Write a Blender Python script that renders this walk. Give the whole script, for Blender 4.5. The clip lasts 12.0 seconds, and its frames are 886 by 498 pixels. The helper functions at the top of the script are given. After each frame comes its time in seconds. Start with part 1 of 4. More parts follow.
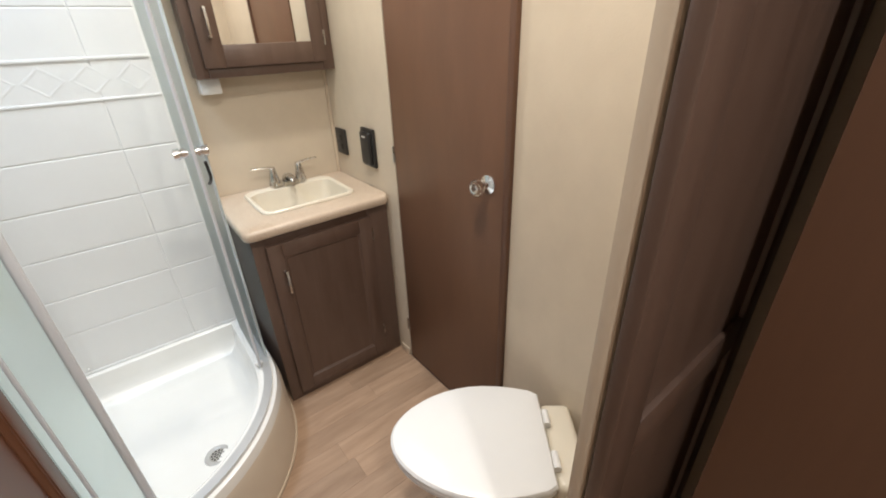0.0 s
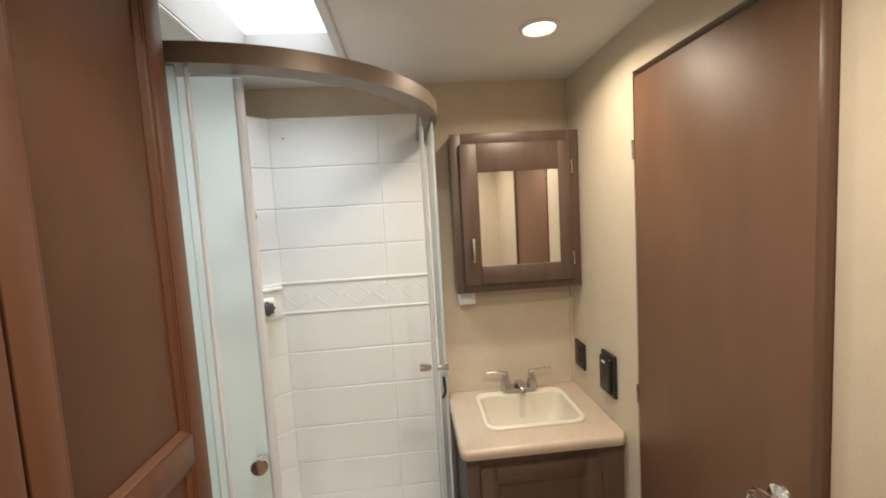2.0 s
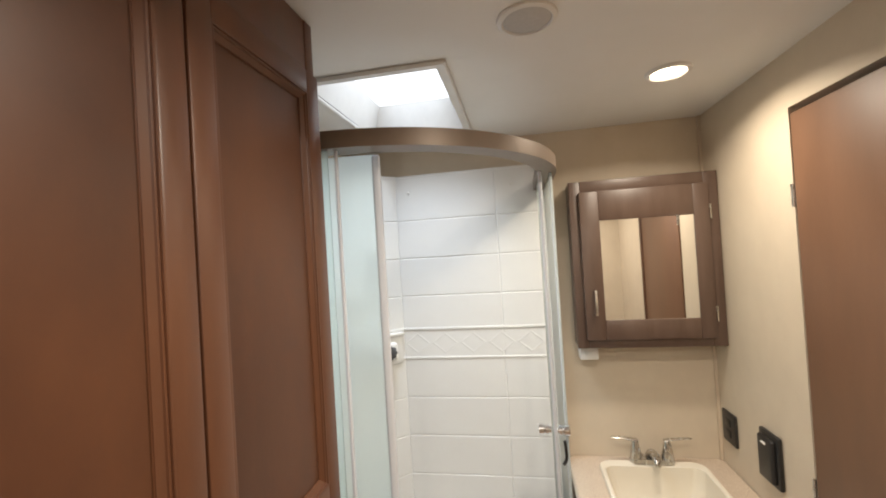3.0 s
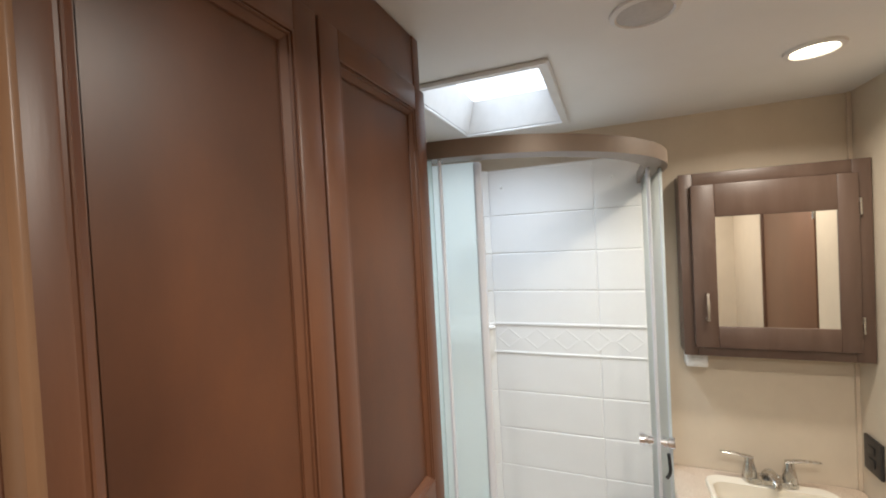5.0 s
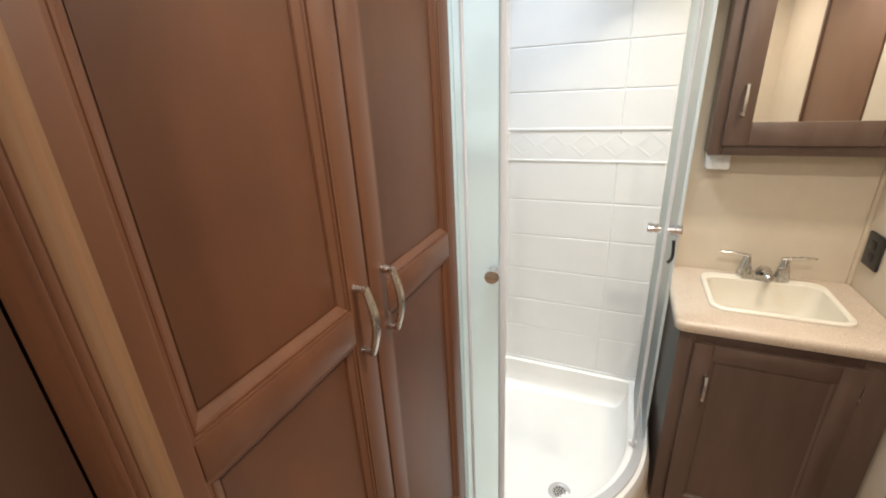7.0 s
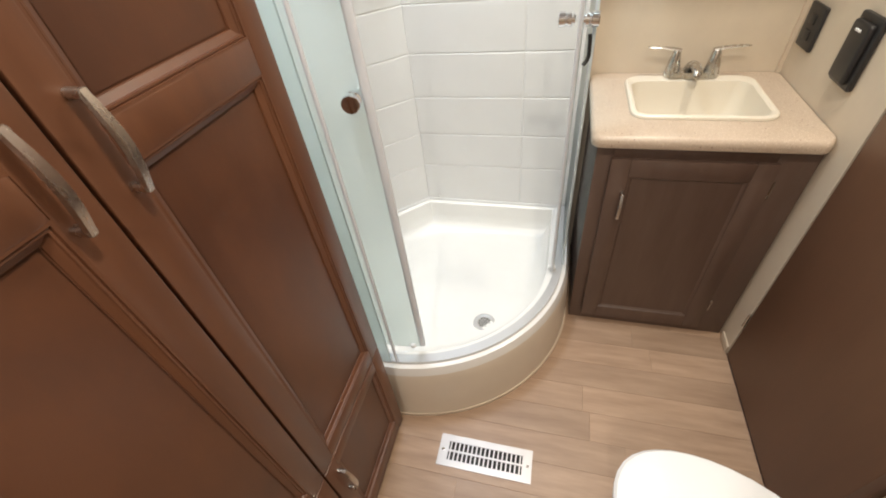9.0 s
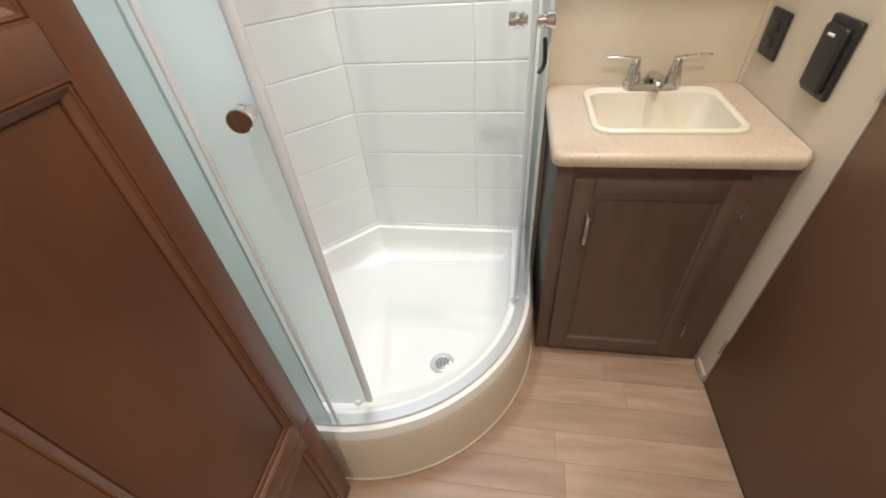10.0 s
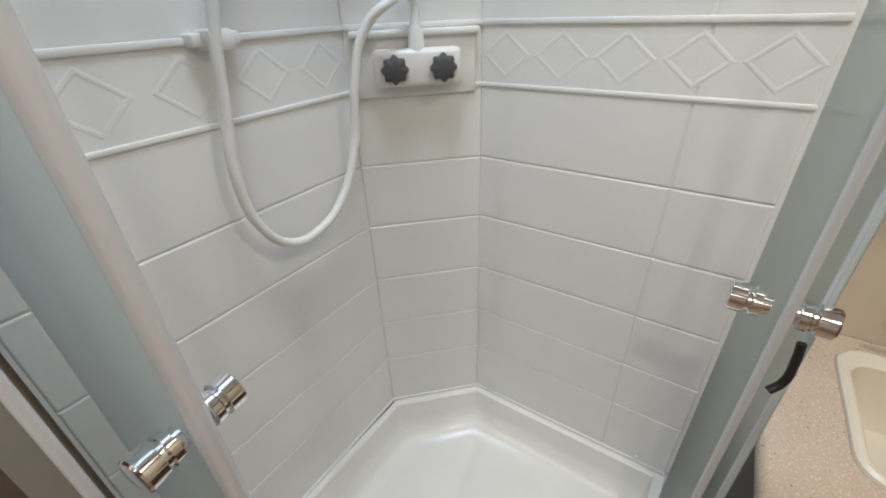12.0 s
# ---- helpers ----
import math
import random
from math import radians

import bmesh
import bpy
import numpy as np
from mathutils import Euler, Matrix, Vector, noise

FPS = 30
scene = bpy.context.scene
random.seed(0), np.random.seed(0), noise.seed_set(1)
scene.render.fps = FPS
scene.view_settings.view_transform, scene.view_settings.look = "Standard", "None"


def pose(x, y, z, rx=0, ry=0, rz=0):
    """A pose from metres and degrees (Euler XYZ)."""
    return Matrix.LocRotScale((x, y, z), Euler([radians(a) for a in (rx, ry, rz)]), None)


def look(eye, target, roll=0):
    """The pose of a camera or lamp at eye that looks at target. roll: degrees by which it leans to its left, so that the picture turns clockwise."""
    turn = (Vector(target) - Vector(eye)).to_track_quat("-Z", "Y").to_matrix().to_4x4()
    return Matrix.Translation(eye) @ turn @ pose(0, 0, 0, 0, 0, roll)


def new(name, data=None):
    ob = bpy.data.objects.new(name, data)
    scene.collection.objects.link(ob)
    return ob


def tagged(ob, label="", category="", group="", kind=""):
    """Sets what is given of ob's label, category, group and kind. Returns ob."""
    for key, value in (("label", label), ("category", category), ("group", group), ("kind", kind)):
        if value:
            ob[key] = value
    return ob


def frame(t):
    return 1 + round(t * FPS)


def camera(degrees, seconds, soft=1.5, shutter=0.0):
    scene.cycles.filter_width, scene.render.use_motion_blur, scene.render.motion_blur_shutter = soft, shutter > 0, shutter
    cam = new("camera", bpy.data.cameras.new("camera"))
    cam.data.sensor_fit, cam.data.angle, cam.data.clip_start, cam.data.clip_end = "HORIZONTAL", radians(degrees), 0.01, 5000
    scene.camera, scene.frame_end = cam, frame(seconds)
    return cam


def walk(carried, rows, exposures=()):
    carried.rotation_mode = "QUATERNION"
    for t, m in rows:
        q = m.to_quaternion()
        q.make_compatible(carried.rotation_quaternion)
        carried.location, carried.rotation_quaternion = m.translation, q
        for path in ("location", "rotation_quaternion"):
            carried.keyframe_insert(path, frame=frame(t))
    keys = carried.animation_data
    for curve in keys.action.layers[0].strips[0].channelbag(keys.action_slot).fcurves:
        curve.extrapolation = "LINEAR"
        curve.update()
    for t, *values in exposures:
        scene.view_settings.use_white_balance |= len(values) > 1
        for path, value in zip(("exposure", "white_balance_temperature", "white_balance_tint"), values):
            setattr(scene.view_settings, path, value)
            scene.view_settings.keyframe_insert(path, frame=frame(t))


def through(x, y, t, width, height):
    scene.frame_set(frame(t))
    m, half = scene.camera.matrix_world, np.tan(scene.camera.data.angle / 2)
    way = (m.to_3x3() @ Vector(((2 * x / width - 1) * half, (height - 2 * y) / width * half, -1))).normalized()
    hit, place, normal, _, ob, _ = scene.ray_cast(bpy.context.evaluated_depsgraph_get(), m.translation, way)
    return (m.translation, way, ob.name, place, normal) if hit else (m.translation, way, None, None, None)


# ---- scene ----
cam = camera(94.0, 12.0, soft=1.9)
PATH = [
    (0, (0.259, -0.199, 1.478), (1.333, 1.207, 0.544), -2.0),
    (0.5, (0.307, -0.152, 1.55), (1.274, 1.4, 0.74), -1.7),
    (1, (0.386, -0.136, 1.601), (1.134, 1.617, 0.995), -1.9),
    (1.5, (0.403, -0.102, 1.649), (0.889, 1.805, 1.288), -2.4),
    (2, (0.37, -0.084, 1.691), (0.529, 1.902, 1.521), -3.3),
    (2.5, (0.353, -0.083, 1.722), (0.227, 1.912, 1.661), -2.8),
    (3, (0.353, -0.089, 1.754), (-0.011, 1.878, 1.784), -3.5),
    (3.2, (0.319, -0.081, 1.757), (-0.081, 1.877, 1.843), -3.7),
    (4.8, (0.326, -0.117, 1.821), (-0.405, 1.744, 1.849), -2.8),
    (5, (0.317, -0.109, 1.819), (-0.432, 1.745, 1.778), -3.0),
    (5.5, (0.306, -0.12, 1.778), (-0.497, 1.7, 1.571), -2.7),
    (6, (0.288, -0.114, 1.711), (-0.527, 1.673, 1.337), -2.3),
    (6.5, (0.291, -0.106, 1.662), (-0.507, 1.644, 1.115), -2.6),
    (7, (0.292, -0.102, 1.611), (-0.474, 1.598, 0.889), -2.9),
    (7.5, (0.287, -0.097, 1.555), (-0.421, 1.551, 0.669), -3.6),
    (7.7, (0.289, -0.089, 1.543), (-0.392, 1.522, 0.572), -3.3),
    (9.3, (0.403, 0.138, 1.437), (-0.007, 1.54, 0.071), -8.7),
    (9.5, (0.381, 0.149, 1.41), (0.008, 1.641, 0.132), -8.2),
    (9.8, (0.395, 0.24, 1.399), (0.051, 1.736, 0.117), -7.2),
    (10, (0.396, 0.298, 1.39), (0.09, 1.778, 0.079), -5.1),
    (10.5, (0.377, 0.411, 1.379), (0.082, 1.872, 0.045), -3.2),
    (11, (0.36, 0.568, 1.359), (-0.101, 1.972, 0.011), -2.7),
    (11.5, (0.334, 0.706, 1.395), (-0.373, 2.118, 0.168), -1.6),
    (12, (0.323, 0.793, 1.471), (-0.656, 2.206, 0.45), -2.2),
]
walk(cam, [(t, look(eye, target, roll)) for t, eye, target, roll in PATH],
     [(0.0, 0.28, 5750, 10), (1.5, -0.06, 6500, 11), (3.0, 0.1, 6250, 12), (5.5, 0.18, 5850, 11), (7.5, 0.38, 6100, 11), (10.0, 0.27, 5950, 11), (11.0, -0.06, 5850, 11), (12.0, -0.40, 5850, 11)])

# ---- light ----
world = bpy.data.worlds.new("world")
scene.world = world
world.use_nodes = True
wn = world.node_tree
sky = wn.nodes.new("ShaderNodeTexSky")
sky.sky_type = 'NISHITA'
sky.sun_disc = False
sky.sun_elevation, sky.sun_rotation = radians(50), radians(200)
wn.links.new(sky.outputs[0], wn.nodes["Background"].inputs[0])
wn.nodes["Background"].inputs[1].default_value = 0.12


def lamp(name, kind, m, energy, color, **extra):
    data = bpy.data.lights.new(name, kind)
    data.energy, data.color = energy, color
    if kind == 'AREA':
        data.shape = extra.get("shape", 'RECTANGLE')
        data.size = extra.get("size", 0.3)
        data.size_y = extra.get("size_y", 0.3)
        data.spread = extra.get("spread", radians(180))
    if kind == 'SUN':
        data.angle = radians(extra.get("angle", 0.5))
    ob = new(name, data)
    ob.matrix_world = m
    return ob


CEIL = 2.26
lamp("skylight_daylight", 'AREA', pose(-0.025, 1.27, CEIL + 0.19), 4.4, (0.84, 0.93, 1.0), size=0.25, size_y=0.42, spread=radians(100))
lamp("downlight_glow", 'AREA', pose(0.82, 1.24, CEIL - 0.012), 5.6, (1.0, 0.86, 0.66), shape='DISK', size=0.092, spread=radians(150))
# unseen lamp, added to brighten the toilet-side wall and the floor
lamp("entry_fill_lamp", 'AREA', pose(0.60, 0.36, CEIL - 0.012), 8.5, (1.0, 0.88, 0.70), shape='DISK', size=0.092, spread=radians(150))
# unseen hall lamp, added to lift the doorway, vanity front and toilet
lamp("hall_fill_lamp", 'AREA', pose(0.30, -0.75, CEIL - 0.012), 13, (1.0, 0.90, 0.76), shape='DISK', size=0.092)
scene.view_settings.exposure = 0.0


# ---- materials ----
def mat(name, base, rough=0.5, metal=0.0, second=None, scale=8.0, stretch=(1, 1, 1), bump=0.0, bump_scale=60.0,
        spread=0.5, coat=0.0, spec=0.5, rand=0.0, rough_var=0.0):
    """A noise-mottled surface with two scales of variation."""
    m = bpy.data.materials.new(name)
    m.use_nodes = True
    nt = m.node_tree
    b = nt.nodes["Principled BSDF"]
    b.inputs["Roughness"].default_value = rough
    b.inputs["Metallic"].default_value = metal
    b.inputs["Coat Weight"].default_value = coat
    b.inputs["Coat Roughness"].default_value = 0.42
    b.inputs["Specular IOR Level"].default_value = spec
    tc = nt.nodes.new("ShaderNodeTexCoord")
    mp = nt.nodes.new("ShaderNodeMapping")
    mp.inputs["Scale"].default_value = stretch
    nt.links.new(tc.outputs["Object"], mp.inputs["Vector"])
    n1 = nt.nodes.new("ShaderNodeTexNoise")
    n1.inputs["Scale"].default_value = scale
    n1.inputs["Detail"].default_value = 6
    n1.inputs["Roughness"].default_value = 0.6
    nt.links.new(mp.outputs[0], n1.inputs["Vector"])
    if rand:
        info = nt.nodes.new("ShaderNodeObjectInfo")
        mul = nt.nodes.new("ShaderNodeMath")
        mul.operation = 'MULTIPLY'
        mul.inputs[1].default_value = 37.0
        nt.links.new(info.outputs["Random"], mul.inputs[0])
        comb = nt.nodes.new("ShaderNodeCombineXYZ")
        for i in range(3):
            nt.links.new(mul.outputs[0], comb.inputs[i])
        nt.links.new(comb.outputs[0], mp.inputs["Location"])
    ramp = nt.nodes.new("ShaderNodeValToRGB")
    second = second or tuple(c * 0.9 for c in base)
    ramp.color_ramp.elements[0].position = 0.5 - spread / 2
    ramp.color_ramp.elements[1].position = 0.5 + spread / 2
    ramp.color_ramp.elements[0].color = (*second, 1)
    ramp.color_ramp.elements[1].color = (*base, 1)
    nt.links.new(n1.outputs["Fac"], ramp.inputs[0])
    out = ramp.outputs[0]
    if rand:
        hsv = nt.nodes.new("ShaderNodeHueSaturation")
        mr = nt.nodes.new("ShaderNodeMapRange")
        mr.inputs["To Min"].default_value, mr.inputs["To Max"].default_value = 1 - rand, 1 + rand
        nt.links.new(info.outputs["Random"], mr.inputs["Value"])
        nt.links.new(mr.outputs[0], hsv.inputs["Value"])
        nt.links.new(out, hsv.inputs["Color"])
        out = hsv.outputs[0]
    nt.links.new(out, b.inputs["Base Color"])
    if rough_var:
        rr = nt.nodes.new("ShaderNodeMapRange")
        rr.inputs["To Min"].default_value, rr.inputs["To Max"].default_value = rough - rough_var, rough + rough_var
        nt.links.new(n1.outputs["Fac"], rr.inputs["Value"])
        nt.links.new(rr.outputs[0], b.inputs["Roughness"])
    if bump:
        n2 = nt.nodes.new("ShaderNodeTexNoise")
        n2.inputs["Scale"].default_value = bump_scale
        n2.inputs["Detail"].default_value = 4
        nt.links.new(mp.outputs[0], n2.inputs["Vector"])
        bp = nt.nodes.new("ShaderNodeBump")
        bp.inputs["Strength"].default_value = bump
        bp.inputs["Distance"].default_value = 0.002
        nt.links.new(n2.outputs["Fac"], bp.inputs["Height"])
        nt.links.new(bp.outputs[0], b.inputs["Normal"])
    return m


WALL = mat("wall_vinyl", (0.64, 0.55, 0.43), 0.6, second=(0.585, 0.50, 0.39), scale=10, stretch=(1, 1, 0.8), bump=0.25, bump_scale=220)
CEILM = mat("ceiling_panel", (0.82, 0.81, 0.79), 0.6, second=(0.78, 0.77, 0.75), scale=5, bump=0.1, bump_scale=120)
WARD = mat("wardrobe_wood", (0.148, 0.057, 0.024), 0.41, coat=0.2, second=(0.095, 0.038, 0.019), scale=5, stretch=(3, 3, 0.5), bump=0.06, bump_scale=90, rough_var=0.06)
WARDP = mat("wardrobe_panel_wood", (0.123, 0.046, 0.019), 0.40, coat=0.2, second=(0.078, 0.030, 0.015), scale=4, stretch=(1.6, 1.6, 0.8), bump=0.05, bump_scale=90, spread=0.34, rough_var=0.06)
VAN = mat("vanity_wood", (0.125, 0.080, 0.060), 0.42, coat=0.3, second=(0.085, 0.050, 0.036), scale=6, stretch=(4, 4, 0.5), bump=0.12, bump_scale=110, rough_var=0.06)
DOORM = mat("door_wood", (0.180, 0.092, 0.051), 0.48, coat=0.08, second=(0.135, 0.068, 0.037), scale=4, stretch=(2.2, 2.2, 0.5), bump=0.08, bump_scale=120, rough_var=0.05)
TRIMD = mat("dark_trim", (0.12, 0.06, 0.035), 0.4, scale=12, stretch=(4, 4, 0.4))
TRIML = mat("jamb_trim", (0.220, 0.118, 0.060), 0.34, second=(0.175, 0.092, 0.046), scale=8, stretch=(4, 4, 0.4), bump=0.05)
CREAM = mat("cream_trim", (0.62, 0.52, 0.40), 0.45, scale=10, bump=0.05)
FLOORM = mat("floor_plank", (0.46, 0.318, 0.214), 0.42, second=(0.315, 0.205, 0.132), scale=3, stretch=(1.4, 11, 11), bump=0.08, bump_scale=60, rand=0.13, spread=0.45)
SURR = mat("shower_surround", (0.76, 0.755, 0.74), 0.28, second=(0.73, 0.725, 0.71), scale=6, bump=0.06, bump_scale=40)
PANM = mat("shower_pan", (0.83, 0.82, 0.79), 0.25, second=(0.79, 0.78, 0.745), scale=4, bump=0.05, bump_scale=200)
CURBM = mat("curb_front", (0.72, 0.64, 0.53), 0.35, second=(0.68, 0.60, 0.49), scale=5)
CHROME = mat("chrome", (0.86, 0.86, 0.87), 0.09, 1.0, scale=20)
NICKEL = mat("brushed_nickel", (0.62, 0.60, 0.57), 0.27, 1.0, second=(0.59, 0.57, 0.54), scale=60, stretch=(1, 1, 0.2), rough_var=0.03)
SILL = mat("sill_metal", (0.62, 0.62, 0.62), 0.30, 0.45, scale=6)
BRONZE = mat("grey_bronze_rail", (0.235, 0.18, 0.14), 0.42, 0.25, second=(0.20, 0.155, 0.12), scale=18, bump=0.05)
BLACK = mat("black_plastic", (0.018, 0.017, 0.017), 0.4, scale=30, bump=0.08, bump_scale=300)
GREYK = mat("grey_plastic_knob", (0.075, 0.075, 0.08), 0.42, scale=30)
WHITEP = mat("white_plastic", (0.80, 0.79, 0.77), 0.3, scale=12, bump=0.03)
LIDM = mat("toilet_white", (0.80, 0.80, 0.80), 0.28, second=(0.77, 0.77, 0.775), scale=5)
SINKM = mat("sink_biscuit", (0.74, 0.68, 0.57), 0.28, second=(0.71, 0.65, 0.54), scale=5)
REGISTER = mat("register_steel", (0.50, 0.46, 0.43), 0.4, 0.7, scale=30, rough_var=0.08)
# near-black colour that stands in for shade inside openings
HOLE_SHADE = mat("recess_shade", (0.012, 0.011, 0.010), 0.8, scale=20)


def glassy(name, tint, rough, ior=1.45):
    m = bpy.data.materials.new(name)
    m.use_nodes = True
    b = m.node_tree.nodes["Principled BSDF"]
    b.inputs["Base Color"].default_value = (*tint, 1)
    b.inputs["Transmission Weight"].default_value = 1.0
    b.inputs["Roughness"].default_value = rough
    b.inputs["IOR"].default_value = ior
    return m


def pane_glass(name, tint, through=0.20, white=0.08):
    """Obscured shower glass: it scatters what lies behind it and has a soft surface gloss."""
    m = bpy.data.materials.new(name)
    m.use_nodes = True
    nt = m.node_tree
    nt.nodes.remove(nt.nodes["Principled BSDF"])
    rf = nt.nodes.new("ShaderNodeBsdfRefraction")
    rf.inputs["Color"].default_value = (*tint, 1)
    rf.inputs["Roughness"].default_value = 0.42
    rf.inputs["IOR"].default_value = 1.3
    tl = nt.nodes.new("ShaderNodeBsdfTranslucent")
    tl.inputs[0].default_value = (*tint, 1)
    df = nt.nodes.new("ShaderNodeBsdfDiffuse")
    df.inputs[0].default_value = (*(0.85 * c for c in tint), 1)
    gl = nt.nodes.new("ShaderNodeBsdfGlossy")
    gl.inputs["Roughness"].default_value = 0.12
    lw = nt.nodes.new("ShaderNodeLayerWeight")
    lw.inputs["Blend"].default_value = 0.25
    fr = nt.nodes.new("ShaderNodeMath")
    fr.operation = 'MULTIPLY'
    fr.inputs[1].default_value = 0.36
    nt.links.new(lw.outputs["Facing"], fr.inputs[0])
    last = rf
    for other, fac in ((tl, through), (df, white), (gl, None)):
        mx = nt.nodes.new("ShaderNodeMixShader")
        if fac is None:
            nt.links.new(fr.outputs[0], mx.inputs[0])
        else:
            mx.inputs[0].default_value = fac
        nt.links.new(last.outputs[0], mx.inputs[1])
        nt.links.new(other.outputs[0], mx.inputs[2])
        last = mx
    nt.links.new(last.outputs[0], nt.nodes["Material Output"].inputs[0])
    return m


def glow(name, color, strength):
    m = bpy.data.materials.new(name)
    m.use_nodes = True
    b = m.node_tree.nodes["Principled BSDF"]
    b.inputs["Base Color"].default_value = (0.9, 0.9, 0.9, 1)
    b.inputs["Emission Color"].default_value = (*color, 1)
    b.inputs["Emission Strength"].default_value = strength
    return m


GLASS = pane_glass("shower_glass", (0.895, 0.943, 0.928))
VINYL = pane_glass("clear_white_vinyl", (0.95, 0.96, 0.99), 0.50, 0.60)
CRYSTAL = glassy("clear_acrylic", (0.97, 0.96, 0.94), 0.02, 1.49)
MIRROR = mat("mirror_silver", (0.93, 0.93, 0.92), 0.01, 1.0, second=(0.92, 0.92, 0.91), scale=3)
LENS = glow("lamp_lens", (1.0, 0.82, 0.55), 14)
DOME = glow("skylight_dome", (0.92, 0.97, 1.0), 1.2)


def speckled(name):
    """Solid-surface counter: beige with brown and pale chips."""
    m = mat(name, (0.56, 0.455, 0.355), 0.32, second=(0.50, 0.40, 0.305), scale=9)
    nt = m.node_tree
    b = nt.nodes["Principled BSDF"]
    tc = nt.nodes["Texture Coordinate"]
    last = b.inputs["Base Color"].links[0].from_socket
    for sc, lim, col in ((170, 0.17, (0.36, 0.24, 0.17)), (210, 0.24, (0.74, 0.64, 0.53)), (48, 0.10, (0.27, 0.16, 0.115))):
        v = nt.nodes.new("ShaderNodeTexVoronoi")
        v.inputs["Scale"].default_value = sc
        nt.links.new(tc.outputs["Object"], v.inputs["Vector"])
        cmp_ = nt.nodes.new("ShaderNodeMath")
        cmp_.operation = 'LESS_THAN'
        cmp_.inputs[1].default_value = lim
        nt.links.new(v.outputs["Distance"], cmp_.inputs[0])
        mx = nt.nodes.new("ShaderNodeMix")
        mx.data_type = 'RGBA'
        nt.links.new(cmp_.outputs[0], mx.inputs["Factor"])
        nt.links.new(last, mx.inputs["A"])
        mx.inputs["B"].default_value = (*col, 1)
        last = mx.outputs["Result"]
    nt.links.new(last, b.inputs["Base Color"])
    return m


COUNTER = speckled("speckled_counter")


# ---- mesh helpers ----
def mesh_ob(name, bm, material, parent=None, smooth=False):
    me = bpy.data.meshes.new(name)
    bmesh.ops.recalc_face_normals(bm, faces=bm.faces[:])
    bm.to_mesh(me)
    bm.free()
    for m in (material if isinstance(material, (list, tuple)) else [material]):
        me.materials.append(m)
    if smooth:
        me.shade_smooth()
        me.set_sharp_from_angle(angle=radians(35))
    ob = new(name, me)
    if parent:
        ob.parent = parent
    return ob


def add_box(bm, x0, x1, y0, y1, z0, z1, bevel=0.0, seg=2):
    r = bmesh.ops.create_cube(bm, size=1.0)
    vs = r["verts"]
    for v in vs:
        v.co = Vector(((x0 + x1) / 2 + v.co.x * (x1 - x0), (y0 + y1) / 2 + v.co.y * (y1 - y0), (z0 + z1) / 2 + v.co.z * (z1 - z0)))
    if bevel:
        es = {e for v in vs for e in v.link_edges}
        bmesh.ops.bevel(bm, geom=list(es), offset=bevel, segments=seg, affect='EDGES', profile=0.5)
    return bm


def box(name, x0, x1, y0, y1, z0, z1, material, parent=None, bevel=0.0, seg=2):
    return mesh_ob(name, add_box(bmesh.new(), x0, x1, y0, y1, z0, z1, bevel, seg), material, parent, bevel > 0)


def boxes(name, items, material, parent=None, bevel=0.0):
    bm = bmesh.new()
    for it in items:
        add_box(bm, *it, bevel=bevel)
    return mesh_ob(name, bm, material, parent, bevel > 0)


def lathe_bm(profile, m=None, seg=32, bm=None):
    """Turns (radius, height) pairs about z, then places the result by m."""
    bm = bm or bmesh.new()
    rings = []
    for r, z in profile:
        if r < 1e-6:
            rings.append([bm.verts.new((0, 0, z))])
        else:
            rings.append([bm.verts.new((r * math.cos(2 * math.pi * i / seg), r * math.sin(2 * math.pi * i / seg), z)) for i in range(seg)])
    made = [v for ring in rings for v in ring]
    for a, b in zip(rings, rings[1:]):
        for i in range(seg):
            j = (i + 1) % seg
            if len(a) == 1 and len(b) > 1:
                bm.faces.new((a[0], b[i], b[j]))
            elif len(b) == 1 and len(a) > 1:
                bm.faces.new((a[i], a[j], b[0]))
            elif len(a) > 1:
                bm.faces.new((a[i], a[j], b[j], b[i]))
    if m is not None:
        for v in made:
            v.co = m @ v.co
    return bm


def lathe(name, profile, material, m=None, parent=None, seg=32):
    return mesh_ob(name, lathe_bm(profile, m, seg), material, parent, True)


def tube(name, pts, radius, material, parent=None, smooth_path=True, seg=6):
    cu = bpy.data.curves.new(name, 'CURVE')
    cu.dimensions = '3D'
    cu.bevel_depth = radius
    cu.bevel_resolution = 3
    cu.use_fill_caps = True
    sp = cu.splines.new('BEZIER' if smooth_path else 'POLY')
    tgt = sp.bezier_points if smooth_path else sp.points
    tgt.add(len(pts) - 1)
    for p, q in zip(tgt, pts):
        if smooth_path:
            p.co = q
            p.handle_left_type = p.handle_right_type = 'AUTO'
        else:
            p.co = (*q, 1)
    if smooth_path:
        sp.resolution_u = seg
    tmp = bpy.data.objects.new(name, cu)
    scene.collection.objects.link(tmp)
    me = bpy.data.meshes.new_from_object(tmp.evaluated_get(bpy.context.evaluated_depsgraph_get()))
    bpy.data.objects.remove(tmp)
    bpy.data.curves.remove(cu)
    me.materials.clear()
    me.materials.append(material)
    me.shade_smooth()
    ob = new(name, me)
    if parent:
        ob.parent = parent
    return ob


def prism_bm(outline, z0, z1, bm=None):
    """A flat outline of (x, y), drawn up from z0 to z1."""
    bm = bm or bmesh.new()
    lo = [bm.verts.new((x, y, z0)) for x, y in outline]
    hi = [bm.verts.new((x, y, z1)) for x, y in outline]
    n = len(outline)
    bm.faces.new(lo[::-1])
    bm.faces.new(hi)
    for i in range(n):
        j = (i + 1) % n
        bm.faces.new((lo[i], lo[j], hi[j], hi[i]))
    return bm


